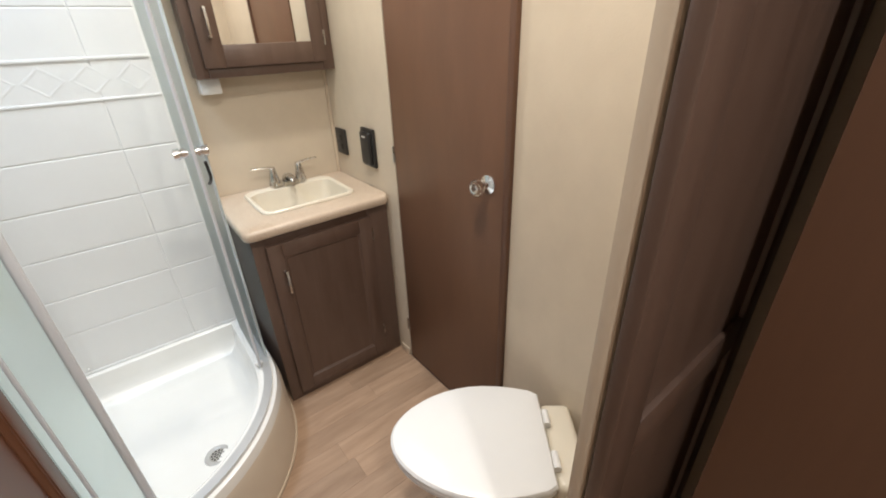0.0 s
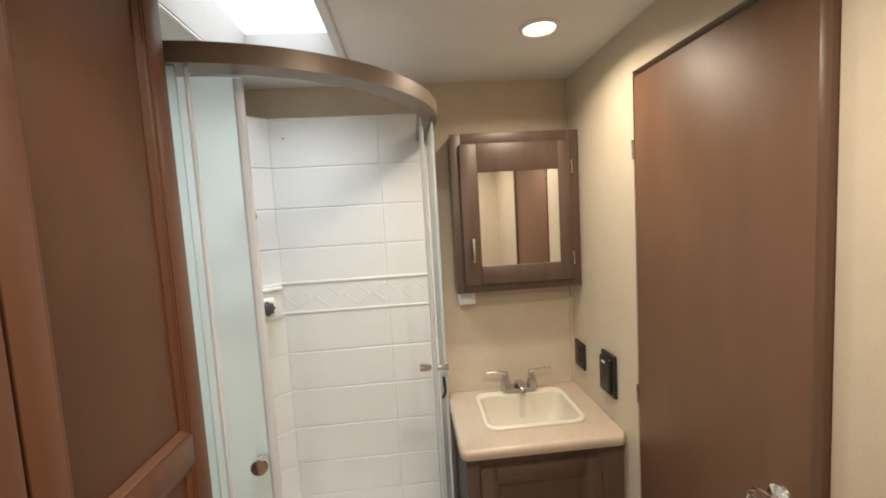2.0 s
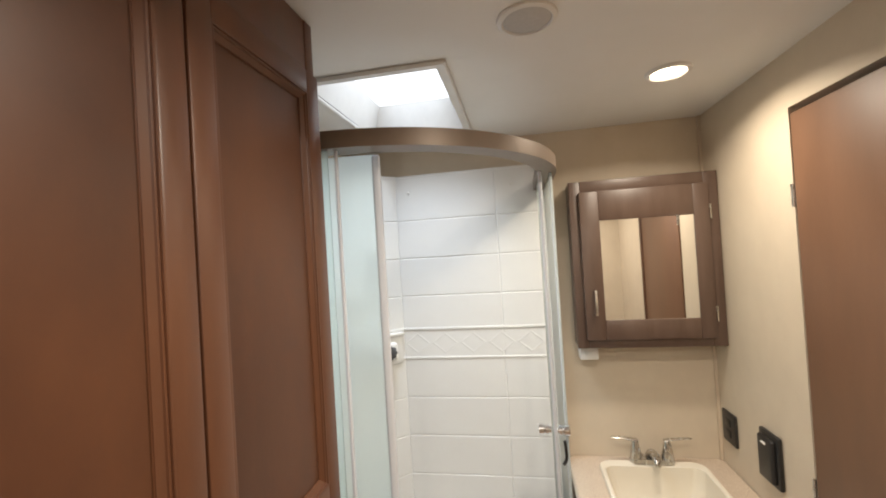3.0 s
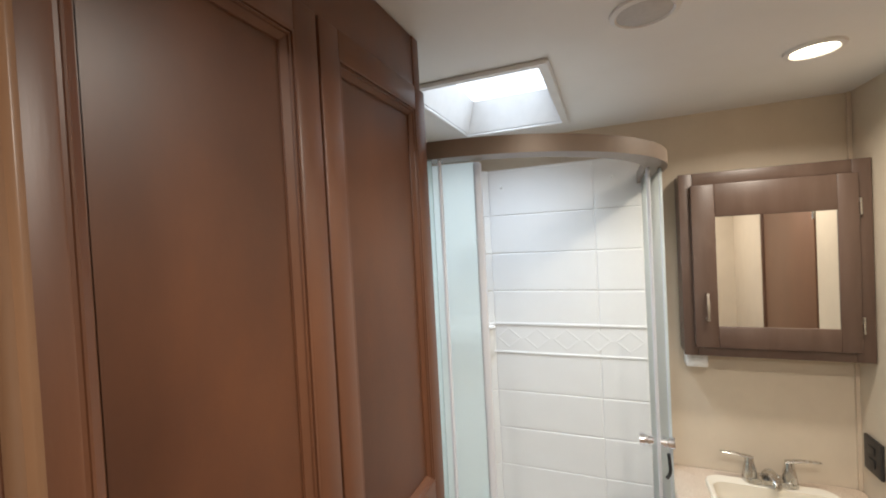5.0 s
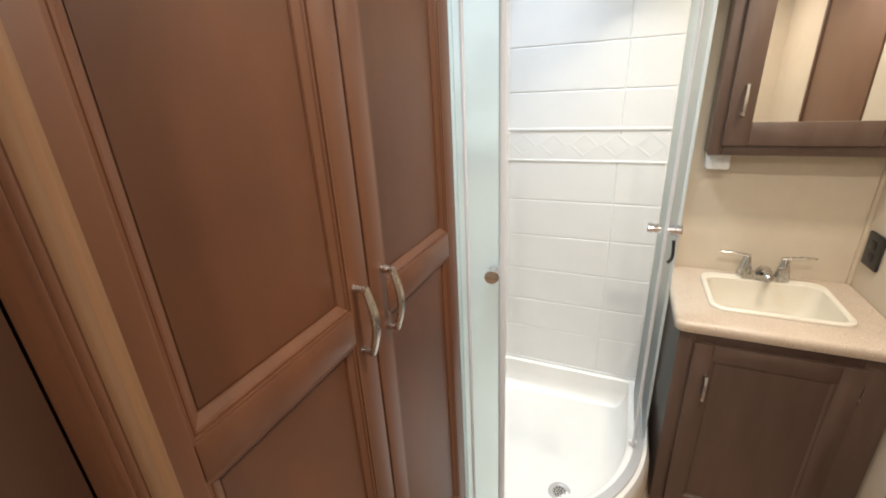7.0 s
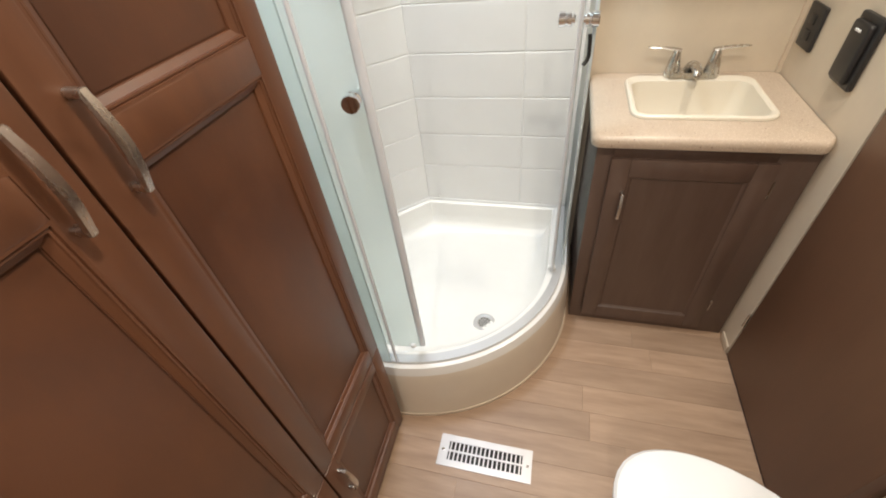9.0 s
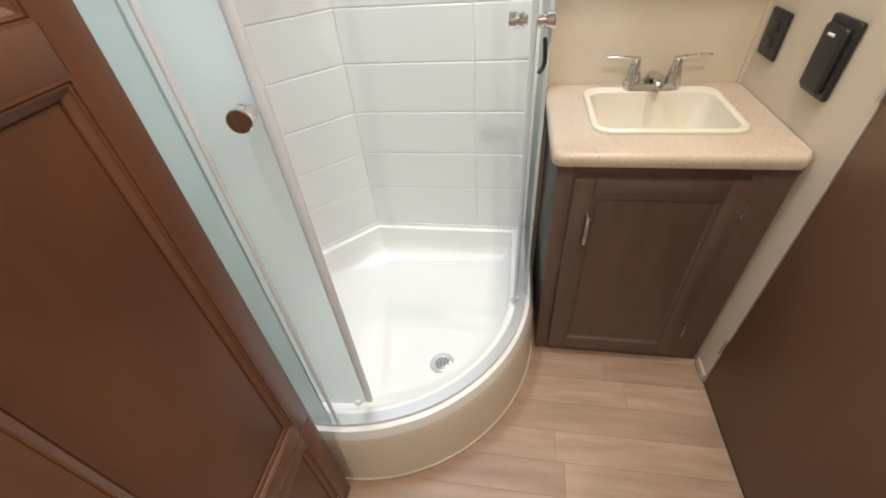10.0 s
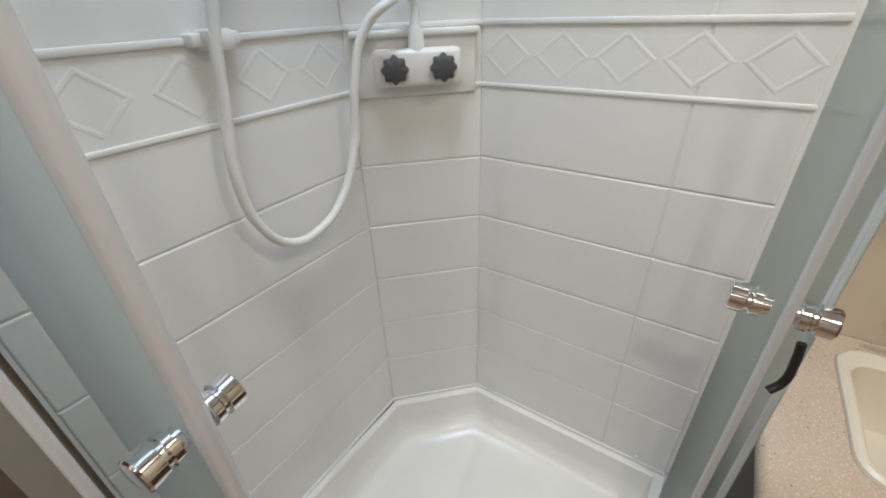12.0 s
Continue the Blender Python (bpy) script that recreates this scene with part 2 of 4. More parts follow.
def band_bm(inner, outer, z0, z1, bm=None, closed=False):
    """A wall between two open lines of (x, y) with as many points each."""
    bm = bm or bmesh.new()
    rows = []
    for (a, b), (c, d) in zip(inner, outer):
        rows.append([bm.verts.new(p) for p in ((a, b, z0), (c, d, z0), (c, d, z1), (a, b, z1))])
    n = len(rows)
    for i in range(n if closed else n - 1):
        p, q = rows[i], rows[(i + 1) % n]
        for k in range(4):
            bm.faces.new((p[k], p[(k + 1) % 4], q[(k + 1) % 4], q[k]))
    if not closed:
        bm.faces.new(rows[0][::-1])
        bm.faces.new(rows[-1])
    return bm


def empty(name, at=(0, 0, 0)):
    return new(name)

# ---- structure ----
XR, YB, XL, YF = 1.11, 1.77, -0.395, -0.06   # inner faces: right wall, back wall, shower side wall, doorway wall
HALL_Y = -1.6
DOOR_Y0, DOOR_Y1, DOOR_Z = 0.604, 1.203, 2.085


def structure(ob, label, category):
    return tagged(ob, label, category, kind="structure")


structure(box("floor", -0.50, XR + 0.06, HALL_Y - 0.1, 1.9, -0.06, -0.006, TRIMD), "plywood floor under light oak vinyl planks", "floor")
structure(box("wall_back", -0.6, XR + 0.1, YB, YB + 0.06, 0, CEIL, WALL), "cream vinyl-covered wall behind shower and vanity", "wall")
structure(boxes("wall_right", [(XR, XR + 0.06, DOOR_Y1 + 0.012, YB, 0, CEIL), (XR, XR + 0.06, HALL_Y, DOOR_Y0 - 0.03, 0, CEIL),
                               (XR, XR + 0.06, DOOR_Y0 - 0.03, DOOR_Y1 + 0.012, DOOR_Z + 0.02, CEIL)], WALL),
          "cream vinyl-covered side wall with a doorway", "wall")
structure(box("wall_shower_side", XL - 0.08, XL - 0.02, 0.70, YB, 0, CEIL, WALL), "cream wall beside the shower", "wall")
structure(box("wall_hall_side", -0.50, -0.44, HALL_Y, -0.02, 0, CEIL, WALL), "cream wall of the dim hall", "wall")
structure(box("wall_hall_end", -0.46, XR + 0.06, HALL_Y - 0.06, HALL_Y, 0, CEIL, WALL), "cream end wall of the dim hall", "wall")
structure(boxes("wall_entry", [(0.66, XR, -0.034, -0.012, 0, CEIL), (-0.044, 0.66, -0.034, -0.012, 2.12, CEIL)], WALL),
          "cream partition with the bathroom doorway", "wall")
SKX0, SKX1, SKY0, SKY1 = -0.215, 0.165, 0.985, 1.56
structure(boxes("ceiling", [(-0.46, SKX0, HALL_Y - 0.06, YB + 0.06, CEIL, CEIL + 0.05), (SKX1, XR + 0.06, HALL_Y - 0.06, YB + 0.06, CEIL, CEIL + 0.05),
                            (SKX0, SKX1, HALL_Y - 0.06, SKY0, CEIL, CEIL + 0.05), (SKX0, SKX1, SKY1, YB + 0.06, CEIL, CEIL + 0.05)], CEILM),
          "white panel ceiling", "ceiling")
# dark sheet put where the hall beside the post lies in shade
structure(box("wall_hall_shade", -0.44, -0.13, -0.060, 0.016, 0, CEIL - 0.001, TRIMD), "dark brown panel added for the shaded hall beside the doorway post", "wall")
structure(box("wall_hall_brown", 0.90, XR - 0.002, HALL_Y + 0.002, -0.106, 0, CEIL - 0.001, TRIMD), "dark brown wooden hall wall panel", "wall")
# corner beads and skirting
structure(box("trim_corner", XR - 0.012, XR - 0.001, YB - 0.012, YB - 0.001, 0.86, CEIL, CREAM), "slim cream corner bead", "trim")
structure(boxes("baseboard", [(XR - 0.008, XR - 0.001, 0.0, DOOR_Y0 - 0.045, 0.0, 0.04), (XR - 0.008, XR - 0.001, DOOR_Y1 + 0.014, 1.29, 0.0, 0.04)], CREAM, bevel=0.002),
          "low cream skirting along the wall", "baseboard")
structure(boxes("trim_doorway", [(0.612, 0.680, -0.036, -0.010, 0, 2.12)], CREAM, bevel=0.008), "rounded cream jamb post of the bathroom doorway", "trim")
structure(boxes("trim_doorway_brown", [(-0.0355, -0.006, 0.0185, 0.0310, 0, CEIL - 0.002)], TRIML, bevel=0.0058), "rounded tan wooden jamb post beside the wardrobe", "trim")


def skylight():
    e = empty("skylight")
    tagged(e, "domed white acrylic skylight in a white frame, bright with daylight", "skylight")
    z0, z1 = CEIL, CEIL + 0.115
    w = 0.028
    bm = bmesh.new()
    rim = lambda d: [(SKX0 - d, SKY0 - d), (SKX1 + d, SKY0 - d), (SKX1 + d, SKY1 + d), (SKX0 - d, SKY1 + d)]
    band_bm(rim(0.0), rim(w), z0 - 0.012, z0 - 0.001, bm, closed=True)
    bmesh.ops.bevel(bm, geom=bm.edges[:], offset=0.003, segments=2, affect='EDGES')
    mesh_ob("frame", bm, WHITEP, e, True)
    bm = bmesh.new()
    low = [bm.verts.new((x, y, z0 - 0.001)) for x, y in rim(-0.002)]
    high = [bm.verts.new((x, y, z1)) for x, y in rim(-0.045)]
    for i in range(4):
        bm.faces.new((low[i], low[(i + 1) % 4], high[(i + 1) % 4], high[i]))
    mesh_ob("shaft", bm, WHITEP, e)
    bm = bmesh.new()
    n = 14
    grid = []
    for i in range(n + 1):
        row = []
        for j in range(n + 1):
            u, v = i / n, j / n
            lift = 0.035 * min(1.0, 4 * min(u, 1 - u, v, 1 - v)) ** 0.6
            row.append(bm.verts.new((SKX0 + 0.04 + u * (SKX1 - SKX0 - 0.08), SKY0 + 0.04 + v * (SKY1 - SKY0 - 0.08), z1 + lift)))
        grid.append(row)
    for i in range(n):
        for j in range(n):
            bm.faces.new((grid[i][j], grid[i + 1][j], grid[i + 1][j + 1], grid[i][j + 1]))
    dome = mesh_ob("dome", bm, DOME, e, True)
    dome.visible_shadow = False


skylight()


def downlight(x, y, group):
    e = empty("downlight")
    tagged(e, "small round recessed ceiling lamp, lit warm, white ring; entry and hall ones added", "ceiling lamp", group=group)
    lathe("ring", [(0.048, -0.001), (0.064, -0.001), (0.062, -0.007), (0.052, -0.010), (0.048, -0.006), (0.048, -0.001)], WHITEP, pose(x, y, CEIL), e)
    lathe("lens", [(0, -0.007), (0.03, -0.0065), (0.0475, -0.003)], LENS, pose(x, y, CEIL), e)


downlight(0.82, 1.24, "recessed ceiling lamps")
# added fixture around the unseen entry fill
downlight(0.60, 0.36, "recessed ceiling lamps")
# added fixture around the unseen hall fill
downlight(0.30, -0.75, "recessed ceiling lamps")


def ceiling_disc(x, y):
    # round ceiling disc, likely an unlit lamp, given a perforated face
    e = empty("ceiling_disc")
    tagged(e, "round flat grey-white unlit ceiling disc with a perforated face", "speaker")
    lathe("rim", [(0.052, -0.001), (0.066, -0.001), (0.065, -0.006), (0.056, -0.009), (0.052, -0.006)], WHITEP, pose(x, y, CEIL), e)
    lathe("grille", [(0, -0.007), (0.05, -0.006), (0.053, -0.004)], mat("disc_cloth", (0.58, 0.57, 0.56), 0.8, scale=120, bump=0.6, bump_scale=500), pose(x, y, CEIL), e)


ceiling_disc(0.40, 0.83)


# ---- doors of the place ----
def bathroom_door():
    e = empty("door_side")
    tagged(e, "closed flush dark brown wooden door with clear knob", "door")
    box("slab", XR - 0.004, XR + 0.03, DOOR_Y0, DOOR_Y1, 0.012, DOOR_Z, DOORM, e, 0.003)
    boxes("stop_trim", [(XR - 0.014, XR + 0.03, DOOR_Y0 - 0.028, DOOR_Y0 - 0.004, 0, DOOR_Z + 0.012)], TRIMD, e, 0.004)
    for z in (0.21, 1.05, 1.86):
        bm = lathe_bm([(0, -0.032), (0.0045, -0.032), (0.0045, 0.032), (0, 0.032)], pose(XR - 0.006, DOOR_Y1 + 0.006, z), 12)
        mesh_ob("hinge", bm, NICKEL, e, True)
    k = new("knob")
    k.parent = e
    m = pose(XR - 0.004, 0.668, 1.06, 0, -90, 0)
    lathe("rose", [(0, 0), (0.030, 0), (0.029, 0.006), (0.016, 0.010), (0.011, 0.012), (0.010, 0.030), (0, 0.030)], CHROME, m, k)
    lathe("handle", [(0, 0.026), (0.012, 0.027), (0.021, 0.036), (0.027, 0.047), (0.026, 0.058), (0.019, 0.064), (0, 0.064)], CRYSTAL, m, k, 10)


bathroom_door()


def framed_panel(parent, name, axis_x, y0, y1, z0, z1, material, panel_mat, rails, stile=0.06, thick=0.02, out=1):
    """Frame-and-panel door in the plane x = axis_x; rails: heights of middle rails' (bottom, top)."""
    xf, xb = axis_x, axis_x - out * thick
    lo, hi = min(xf, xb), max(xf, xb)
    items = [(lo, hi, y0, y0 + stile, z0, z1), (lo, hi, y1 - stile, y1, z0, z1)]
    cuts = [(z0, z0 + stile)] + list(rails) + [(z1 - stile, z1)]
    for a, b in cuts:
        items.append((lo, hi, y0 + stile - 0.001, y1 - stile + 0.001, a, b))
    boxes("frame", items, material, parent, 0.0035)
    for (a, b), (c, d) in zip(cuts, cuts[1:]):
        ya, yb, za, zb = y0 + stile, y1 - stile, b, c
        bm = bmesh.new()
        s2 = 0.019
        rings = []
        for inset, depth in ((-0.002, 0.001), (0.0022, 0.0012), (0.0028, 0.0042), (0.0045, 0.0030), (0.0068, 0.0034), (0.0078, 0.0062), (0.0160, 0.0110), (0.0166, 0.0132), (s2, 0.0132)):
            x = xf - out * depth
            rings.append([bm.verts.new(p) for p in ((x, ya + inset, za + inset), (x, yb - inset, za + inset), (x, yb - inset, zb - inset), (x, ya + inset, zb - inset))])
        for p, q in zip(rings, rings[1:]):
            for i in range(4):
                j = (i + 1) % 4
                bm.faces.new((p[i], p[j], q[j], q[i]))
        mesh_ob("moulding", bm, material, parent)
        box("panel", xf - 0.018, xf - 0.0132, ya + s2 - 0.001, yb - s2 + 0.001, za + s2 - 0.001, zb - s2 + 0.001, panel_mat, parent)


def bow_handle(parent, p0, p1, out, radius=0.0045, bow=0.03, width=0.012):
    """A flat bowed bar pull between two feet; out: the way it stands off."""
    p0, p1, out = Vector(p0), Vector(p1), Vector(out).normalized()
    axis = (p1 - p0).normalized()
    side = axis.cross(out)
    bm = bmesh.new()
    rows = []
    n = 14
    for i in range(n + 1):
        u = i / n
        lift = 0.018 + (bow - 0.018) * math.sin(math.pi * u)
        c = p0 + (p1 - p0) * (u * 1.08 - 0.04) + out * lift
        w = width * (0.42 + 0.16 * math.sin(math.pi * u))
        rows.append([bm.verts.new(c + side * a + out * b) for a, b in ((-w, 0), (-w * 0.7, radius), (w * 0.7, radius), (w, 0), (w * 0.7, -radius), (-w * 0.7, -radius))])
    for a, b in zip(rows, rows[1:]):
        for i in range(6):
            j = (i + 1) % 6
            bm.faces.new((a[i], a[j], b[j], b[i]))
    bm.faces.new(rows[0])
    bm.faces.new(rows[-1])
    for p in (p0, p1):
        q = out.to_track_quat('Z', 'Y').to_matrix().to_4x4()
        lathe_bm([(0, 0), (0.006, 0), (0.0055, 0.022), (0, 0.022)], Matrix.Translation(p) @ q, 12, bm)
    return mesh_ob("handle", bm, NICKEL, parent, True)


def wardrobe():
    e = empty("wardrobe")
    tagged(e, "tall reddish-brown two-door wooden wardrobe with nickel bow handles", "wardrobe")
    X = -0.05
    bm = bmesh.new()
    add_box(bm, XL - 0.015, X - 0.024, 0.019, 0.722, 0.0, CEIL - 0.002)
    mesh_ob("carcass", bm, WARD, e)
    boxes("face_frame", [(X - 0.026, X - 0.006, 0.019, 0.046, 0, CEIL - 0.003), (X - 0.026, X - 0.004, 0.695, 0.724, 0, CEIL - 0.003),
                         (X - 0.026, X - 0.006, 0.046, 0.695, 2.14, CEIL - 0.003), (X - 0.026, X - 0.006, 0.046, 0.695, 0, 0.08)], WARD, e, 0.002)
    for y0, y1 in ((0.019, 0.354), (0.358, 0.704)):
        yh = 0.319 if y0 < 0.1 else 0.392
        d = new("door")
        d.parent = e
        framed_panel(d, "door", X + 0.014, y0, y1, 0.50, 2.135, WARD, WARDP, [(1.275, 1.325)], stile=0.045)
        bow_handle(d, (X + 0.013, yh, 1.257), (X + 0.013, yh, 1.358), (1, 0, 0))
        d = new("door")
        d.parent = e
        framed_panel(d, "door", X + 0.014, y0, y1, 0.085, 0.495, WARD, WARDP, [], stile=0.045)
        bow_handle(d, (X + 0.013, yh, 0.33), (X + 0.013, yh, 0.44), (1, 0, 0))


wardrobe()


def sliding_door():
    e = empty("sliding_door")
    tagged(e, "dark brown panelled sliding door, open beside the doorway", "door")
    y = -0.048
    boxes("frame", [(0.608, 0.680, y - 0.012, y + 0.009, 0.02, 2.10), (1.02, 1.08, y - 0.012, y + 0.009, 0.02, 2.10), (0.679, 1.021, y - 0.012, y + 0.009, 0.02, 0.12),
                    (0.679, 1.021, y - 0.012, y + 0.009, 2.0, 2.10), (0.679, 1.021, y - 0.012, y + 0.009, 0.95, 1.02)], VAN, e, 0.004)
    boxes("panel", [(0.678, 1.025, y - 0.003, y + 0.003, 0.11, 0.955), (0.678, 1.025, y - 0.003, y + 0.003, 1.015, 2.005)], VAN, e)
    boxes("track", [(0.0, 1.09, y - 0.012, -0.0345, 2.125, 2.15)], BRONZE, e, 0.003)


sliding_door()

# ---- shower ----
CX, CY, R = -0.09, 1.34, 0.55
RIM, PANZ = 0.285, 0.135


def arc(r, a0, a1, n, cx=CX, cy=CY):
    return [(cx + r * math.cos(radians(a0 + (a1 - a0) * i / n)), cy + r * math.sin(radians(a0 + (a1 - a0) * i / n))) for i in range(n + 1)]


def front_line(off, n=36):
    """The shower's front from the side wall round to the back wall, moved outward by off."""
    r = R + off
    return [(XL, CY - r)] + arc(r, -90, 0, n) + [(CX + r, YB - 0.075)]


def shower_pan():
    e = empty("shower_pan")
    tagged(e, "glossy white moulded corner shower pan with high curved curb", "shower pan")
    n = 36
    # closed outline: front line and then back along the wall, the cut corner and the side wall
    def outline(off, inset):
        f = front_line(off, n)
        f[0] = (XL + inset, f[0][1])
        f[-1] = (f[-1][0], 1.695 - inset)
        k = inset * 0.42
        return f + [(-0.175 + k, 1.695 - inset), (XL + 0.012 + inset, 1.487 - k)]
    bm = bmesh.new()
    steps = [(0.045, 0.0, 0.0), (0.040, 0.0, RIM - 0.075), (0.034, 0.0, RIM - 0.035), (0.024, 0.0, RIM - 0.004), (0.014, 0.0, RIM), (-0.038, 0.012, RIM), (-0.046, 0.018, RIM - 0.006)]
    for k in range(9):
        a = radians(90 * k / 8)
        steps.append((-0.050 - 0.10 * (1 - math.cos(a)), 0.022 + 0.10 * (1 - math.cos(a)), PANZ + 0.085 * (1 - math.sin(a))))
    rings = [[bm.verts.new((x, y, z)) for x, y in outline(o, i)] for o, i, z in steps]
    for k, (a, b) in enumerate(zip(rings, rings[1:])):
        for i in range(len(a)):
            j = (i + 1) % len(a)
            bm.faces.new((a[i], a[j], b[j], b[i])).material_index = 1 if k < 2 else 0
    c = bm.verts.new((0.18, 1.12, PANZ - 0.006))
    last = rings[-1]
    for i in range(len(last)):
        bm.faces.new((last[i], last[(i + 1) % len(last)], c))
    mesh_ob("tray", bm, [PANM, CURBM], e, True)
    bm = band_bm(front_line(0.043, n)[1:-1], front_line(0.05, n)[1:-1], 0.0, 0.012)
    mesh_ob("base_bead", bm, CREAM, e, True)
    d = new("drain")
    d.parent = e
    m = pose(0.19, 1.11, PANZ - 0.006)
    lathe("flange", [(0.028, 0.003), (0.036, 0.005), (0.043, 0.004), (0.046, 0.0)], CHROME, m, d)
    lathe("strainer", [(0, 0.003), (0.028, 0.003)], NICKEL, m, d)
    # flat discs, the shade of the strainer openings put into their colour
    bm = bmesh.new()
    for r, k in ((0.0, 1), (0.010, 6), (0.020, 11)):
        for i in range(k):
            a = 2 * math.pi * i / k
            lathe_bm([(0, 0.0008), (0.0033, 0.0006)], m @ pose(r * math.cos(a), r * math.sin(a), 0.0030), 8, bm)
    mesh_ob("hole_discs", bm, HOLE_SHADE, d)


shower_pan()


def shower_glass():
    e = empty("shower_enclosure")
    tagged(e, "curved glass shower enclosure, sliding doors open, bright metal edges", "shower enclosure")
    Z0, Z1 = RIM + 0.012, 2.005
    n = 40
    # tracks: the brown-grey head rail, the slim sill
    off = lambda d: [(XL, CY - R - d)] + arc(R + d, -90, 0, n) + [(CX + R + d, YB - 0.002)]
    bm = band_bm(off(-0.035), off(0.028), Z1, Z1 + 0.040)
    bmesh.ops.bevel(bm, geom=[ed for ed in bm.edges if ed.calc_face_angle(0) > 1.0], offset=0.008, segments=3, affect='EDGES')
    mesh_ob("head_rail", bm, BRONZE, e, True)
    mesh_ob("sill_track", band_bm(off(-0.020)[:-1] + [(CX + R - 0.020, 1.69)], off(0.010)[:-1] + [(CX + R + 0.010, 1.69)], RIM - 0.001, RIM + 0.013), SILL, e, True)

    def pane(name, line, t=0.006):
        ln = [Vector((x, y, 0)) for x, y in line]
        outs = []
        for i, p in enumerate(ln):
            d = (ln[min(i + 1, len(ln) - 1)] - ln[max(i - 1, 0)]).normalized()
            outs.append(p + Vector((d.y, -d.x, 0)) * t)
        g = mesh_ob(name, band_bm([(p.x, p.y) for p in ln], [(p.x, p.y) for p in outs], Z0, Z1), GLASS, e, True)
        g.visible_shadow = False
        return g

    def strip(name, p, w, d, ang, material, z0=Z0, z1=Z1):
        bm = add_box(bmesh.new(), -w / 2, w / 2, -d / 2, d / 2, z0, z1, min(w, d) * 0.42, 4)
        ob = mesh_ob(name, bm, material, e, True)
        ob.matrix_local = pose(p[0], p[1], 0, 0, 0, ang)
        return ob

    def on(r, a):
        return (CX + r * math.cos(radians(a)), CY + r * math.sin(radians(a)))

    # fixed lights
    pane("fixed_pane", [(XL, CY - R - 0.006)] + arc(R + 0.006, -90, -87, 3))
    pane("fixed_pane", arc(R + 0.006, -3, 0, 3) + [(CX + R + 0.006, 1.69)])
    strip("edge_profile", on(R + 0.008, -85), 0.008, 0.010, 5, VINYL)
    strip("edge_profile", on(R + 0.008, -2), 0.010, 0.009, 0, VINYL)
    # sliding lights, pushed back towards the walls
    pane("sliding_pane", [(XL + 0.012, CY - R + 0.058)] + arc(R - 0.058, -90, -76.8, 8))
    pane("sliding_pane", arc(R - 0.026, -7.6, 0, 6) + [(CX + R - 0.026, 1.60)])
    strip("seal", on(R - 0.056, -76.4), 0.020, 0.016, 14, VINYL)
    strip("seal", on(R - 0.025, -8.0), 0.011, 0.009, -8, VINYL)
    for a in (-78, -8):
        strip("roller_foot", on(R - (0.056 if a < -50 else 0.028), a - 2 if a < -50 else a + 2), 0.02, 0.03, 90 + a, WHITEP, RIM + 0.012, RIM + 0.03)
    # double knobs through the doors
    for a, z in ((-79.2, 1.160), (-5.2, 1.169)):
        k = new("knob")
        k.parent = e
        q = on(R - (0.052 if a < -50 else 0.025), a)
        m = pose(q[0], q[1], z, 90, 0, 90 + a)
        prof = [(0, 0.003), (0.012, 0.003), (0.012, 0.010), (0.017, 0.011), (0.017, 0.019), (0.0145, 0.021), (0.0145, 0.024), (0.018, 0.026), (0.0185, 0.041), (0.017, 0.043), (0, 0.0435)]
        lathe("outer_knob", prof, CHROME, m, k)
        lathe("inner_knob", prof, CHROME, m @ pose(0, 0, -0.012, 180, 0, 0), k)
    q = on(R - 0.025, -5.2)
    tag = new("strap")
    tagged(tag, "short black rubber strap hanging from the shower knob", "strap")
    tube("band", [(q[0] + 0.024, q[1] - 0.004, 1.135), (q[0] + 0.026, q[1] - 0.006, 1.11), (q[0] + 0.025, q[1] - 0.006, 1.075), (q[0] + 0.015, q[1] - 0.012, 1.062)], 0.005, BLACK, tag)


shower_glass()

ROWS = [RIM, 0.481, 0.634, 0.796, 0.965, 1.132, 1.303, 1.437, 1.58, 1.747, 1.915, 2.112]
SHOWER_WALLS = [((CX + R - 0.02, 1.70), (-0.178, 1.70), (0.264,)), ((-0.178, 1.70), (XL, 1.487), ()), ((XL, 1.487), (XL, 0.80), ())]


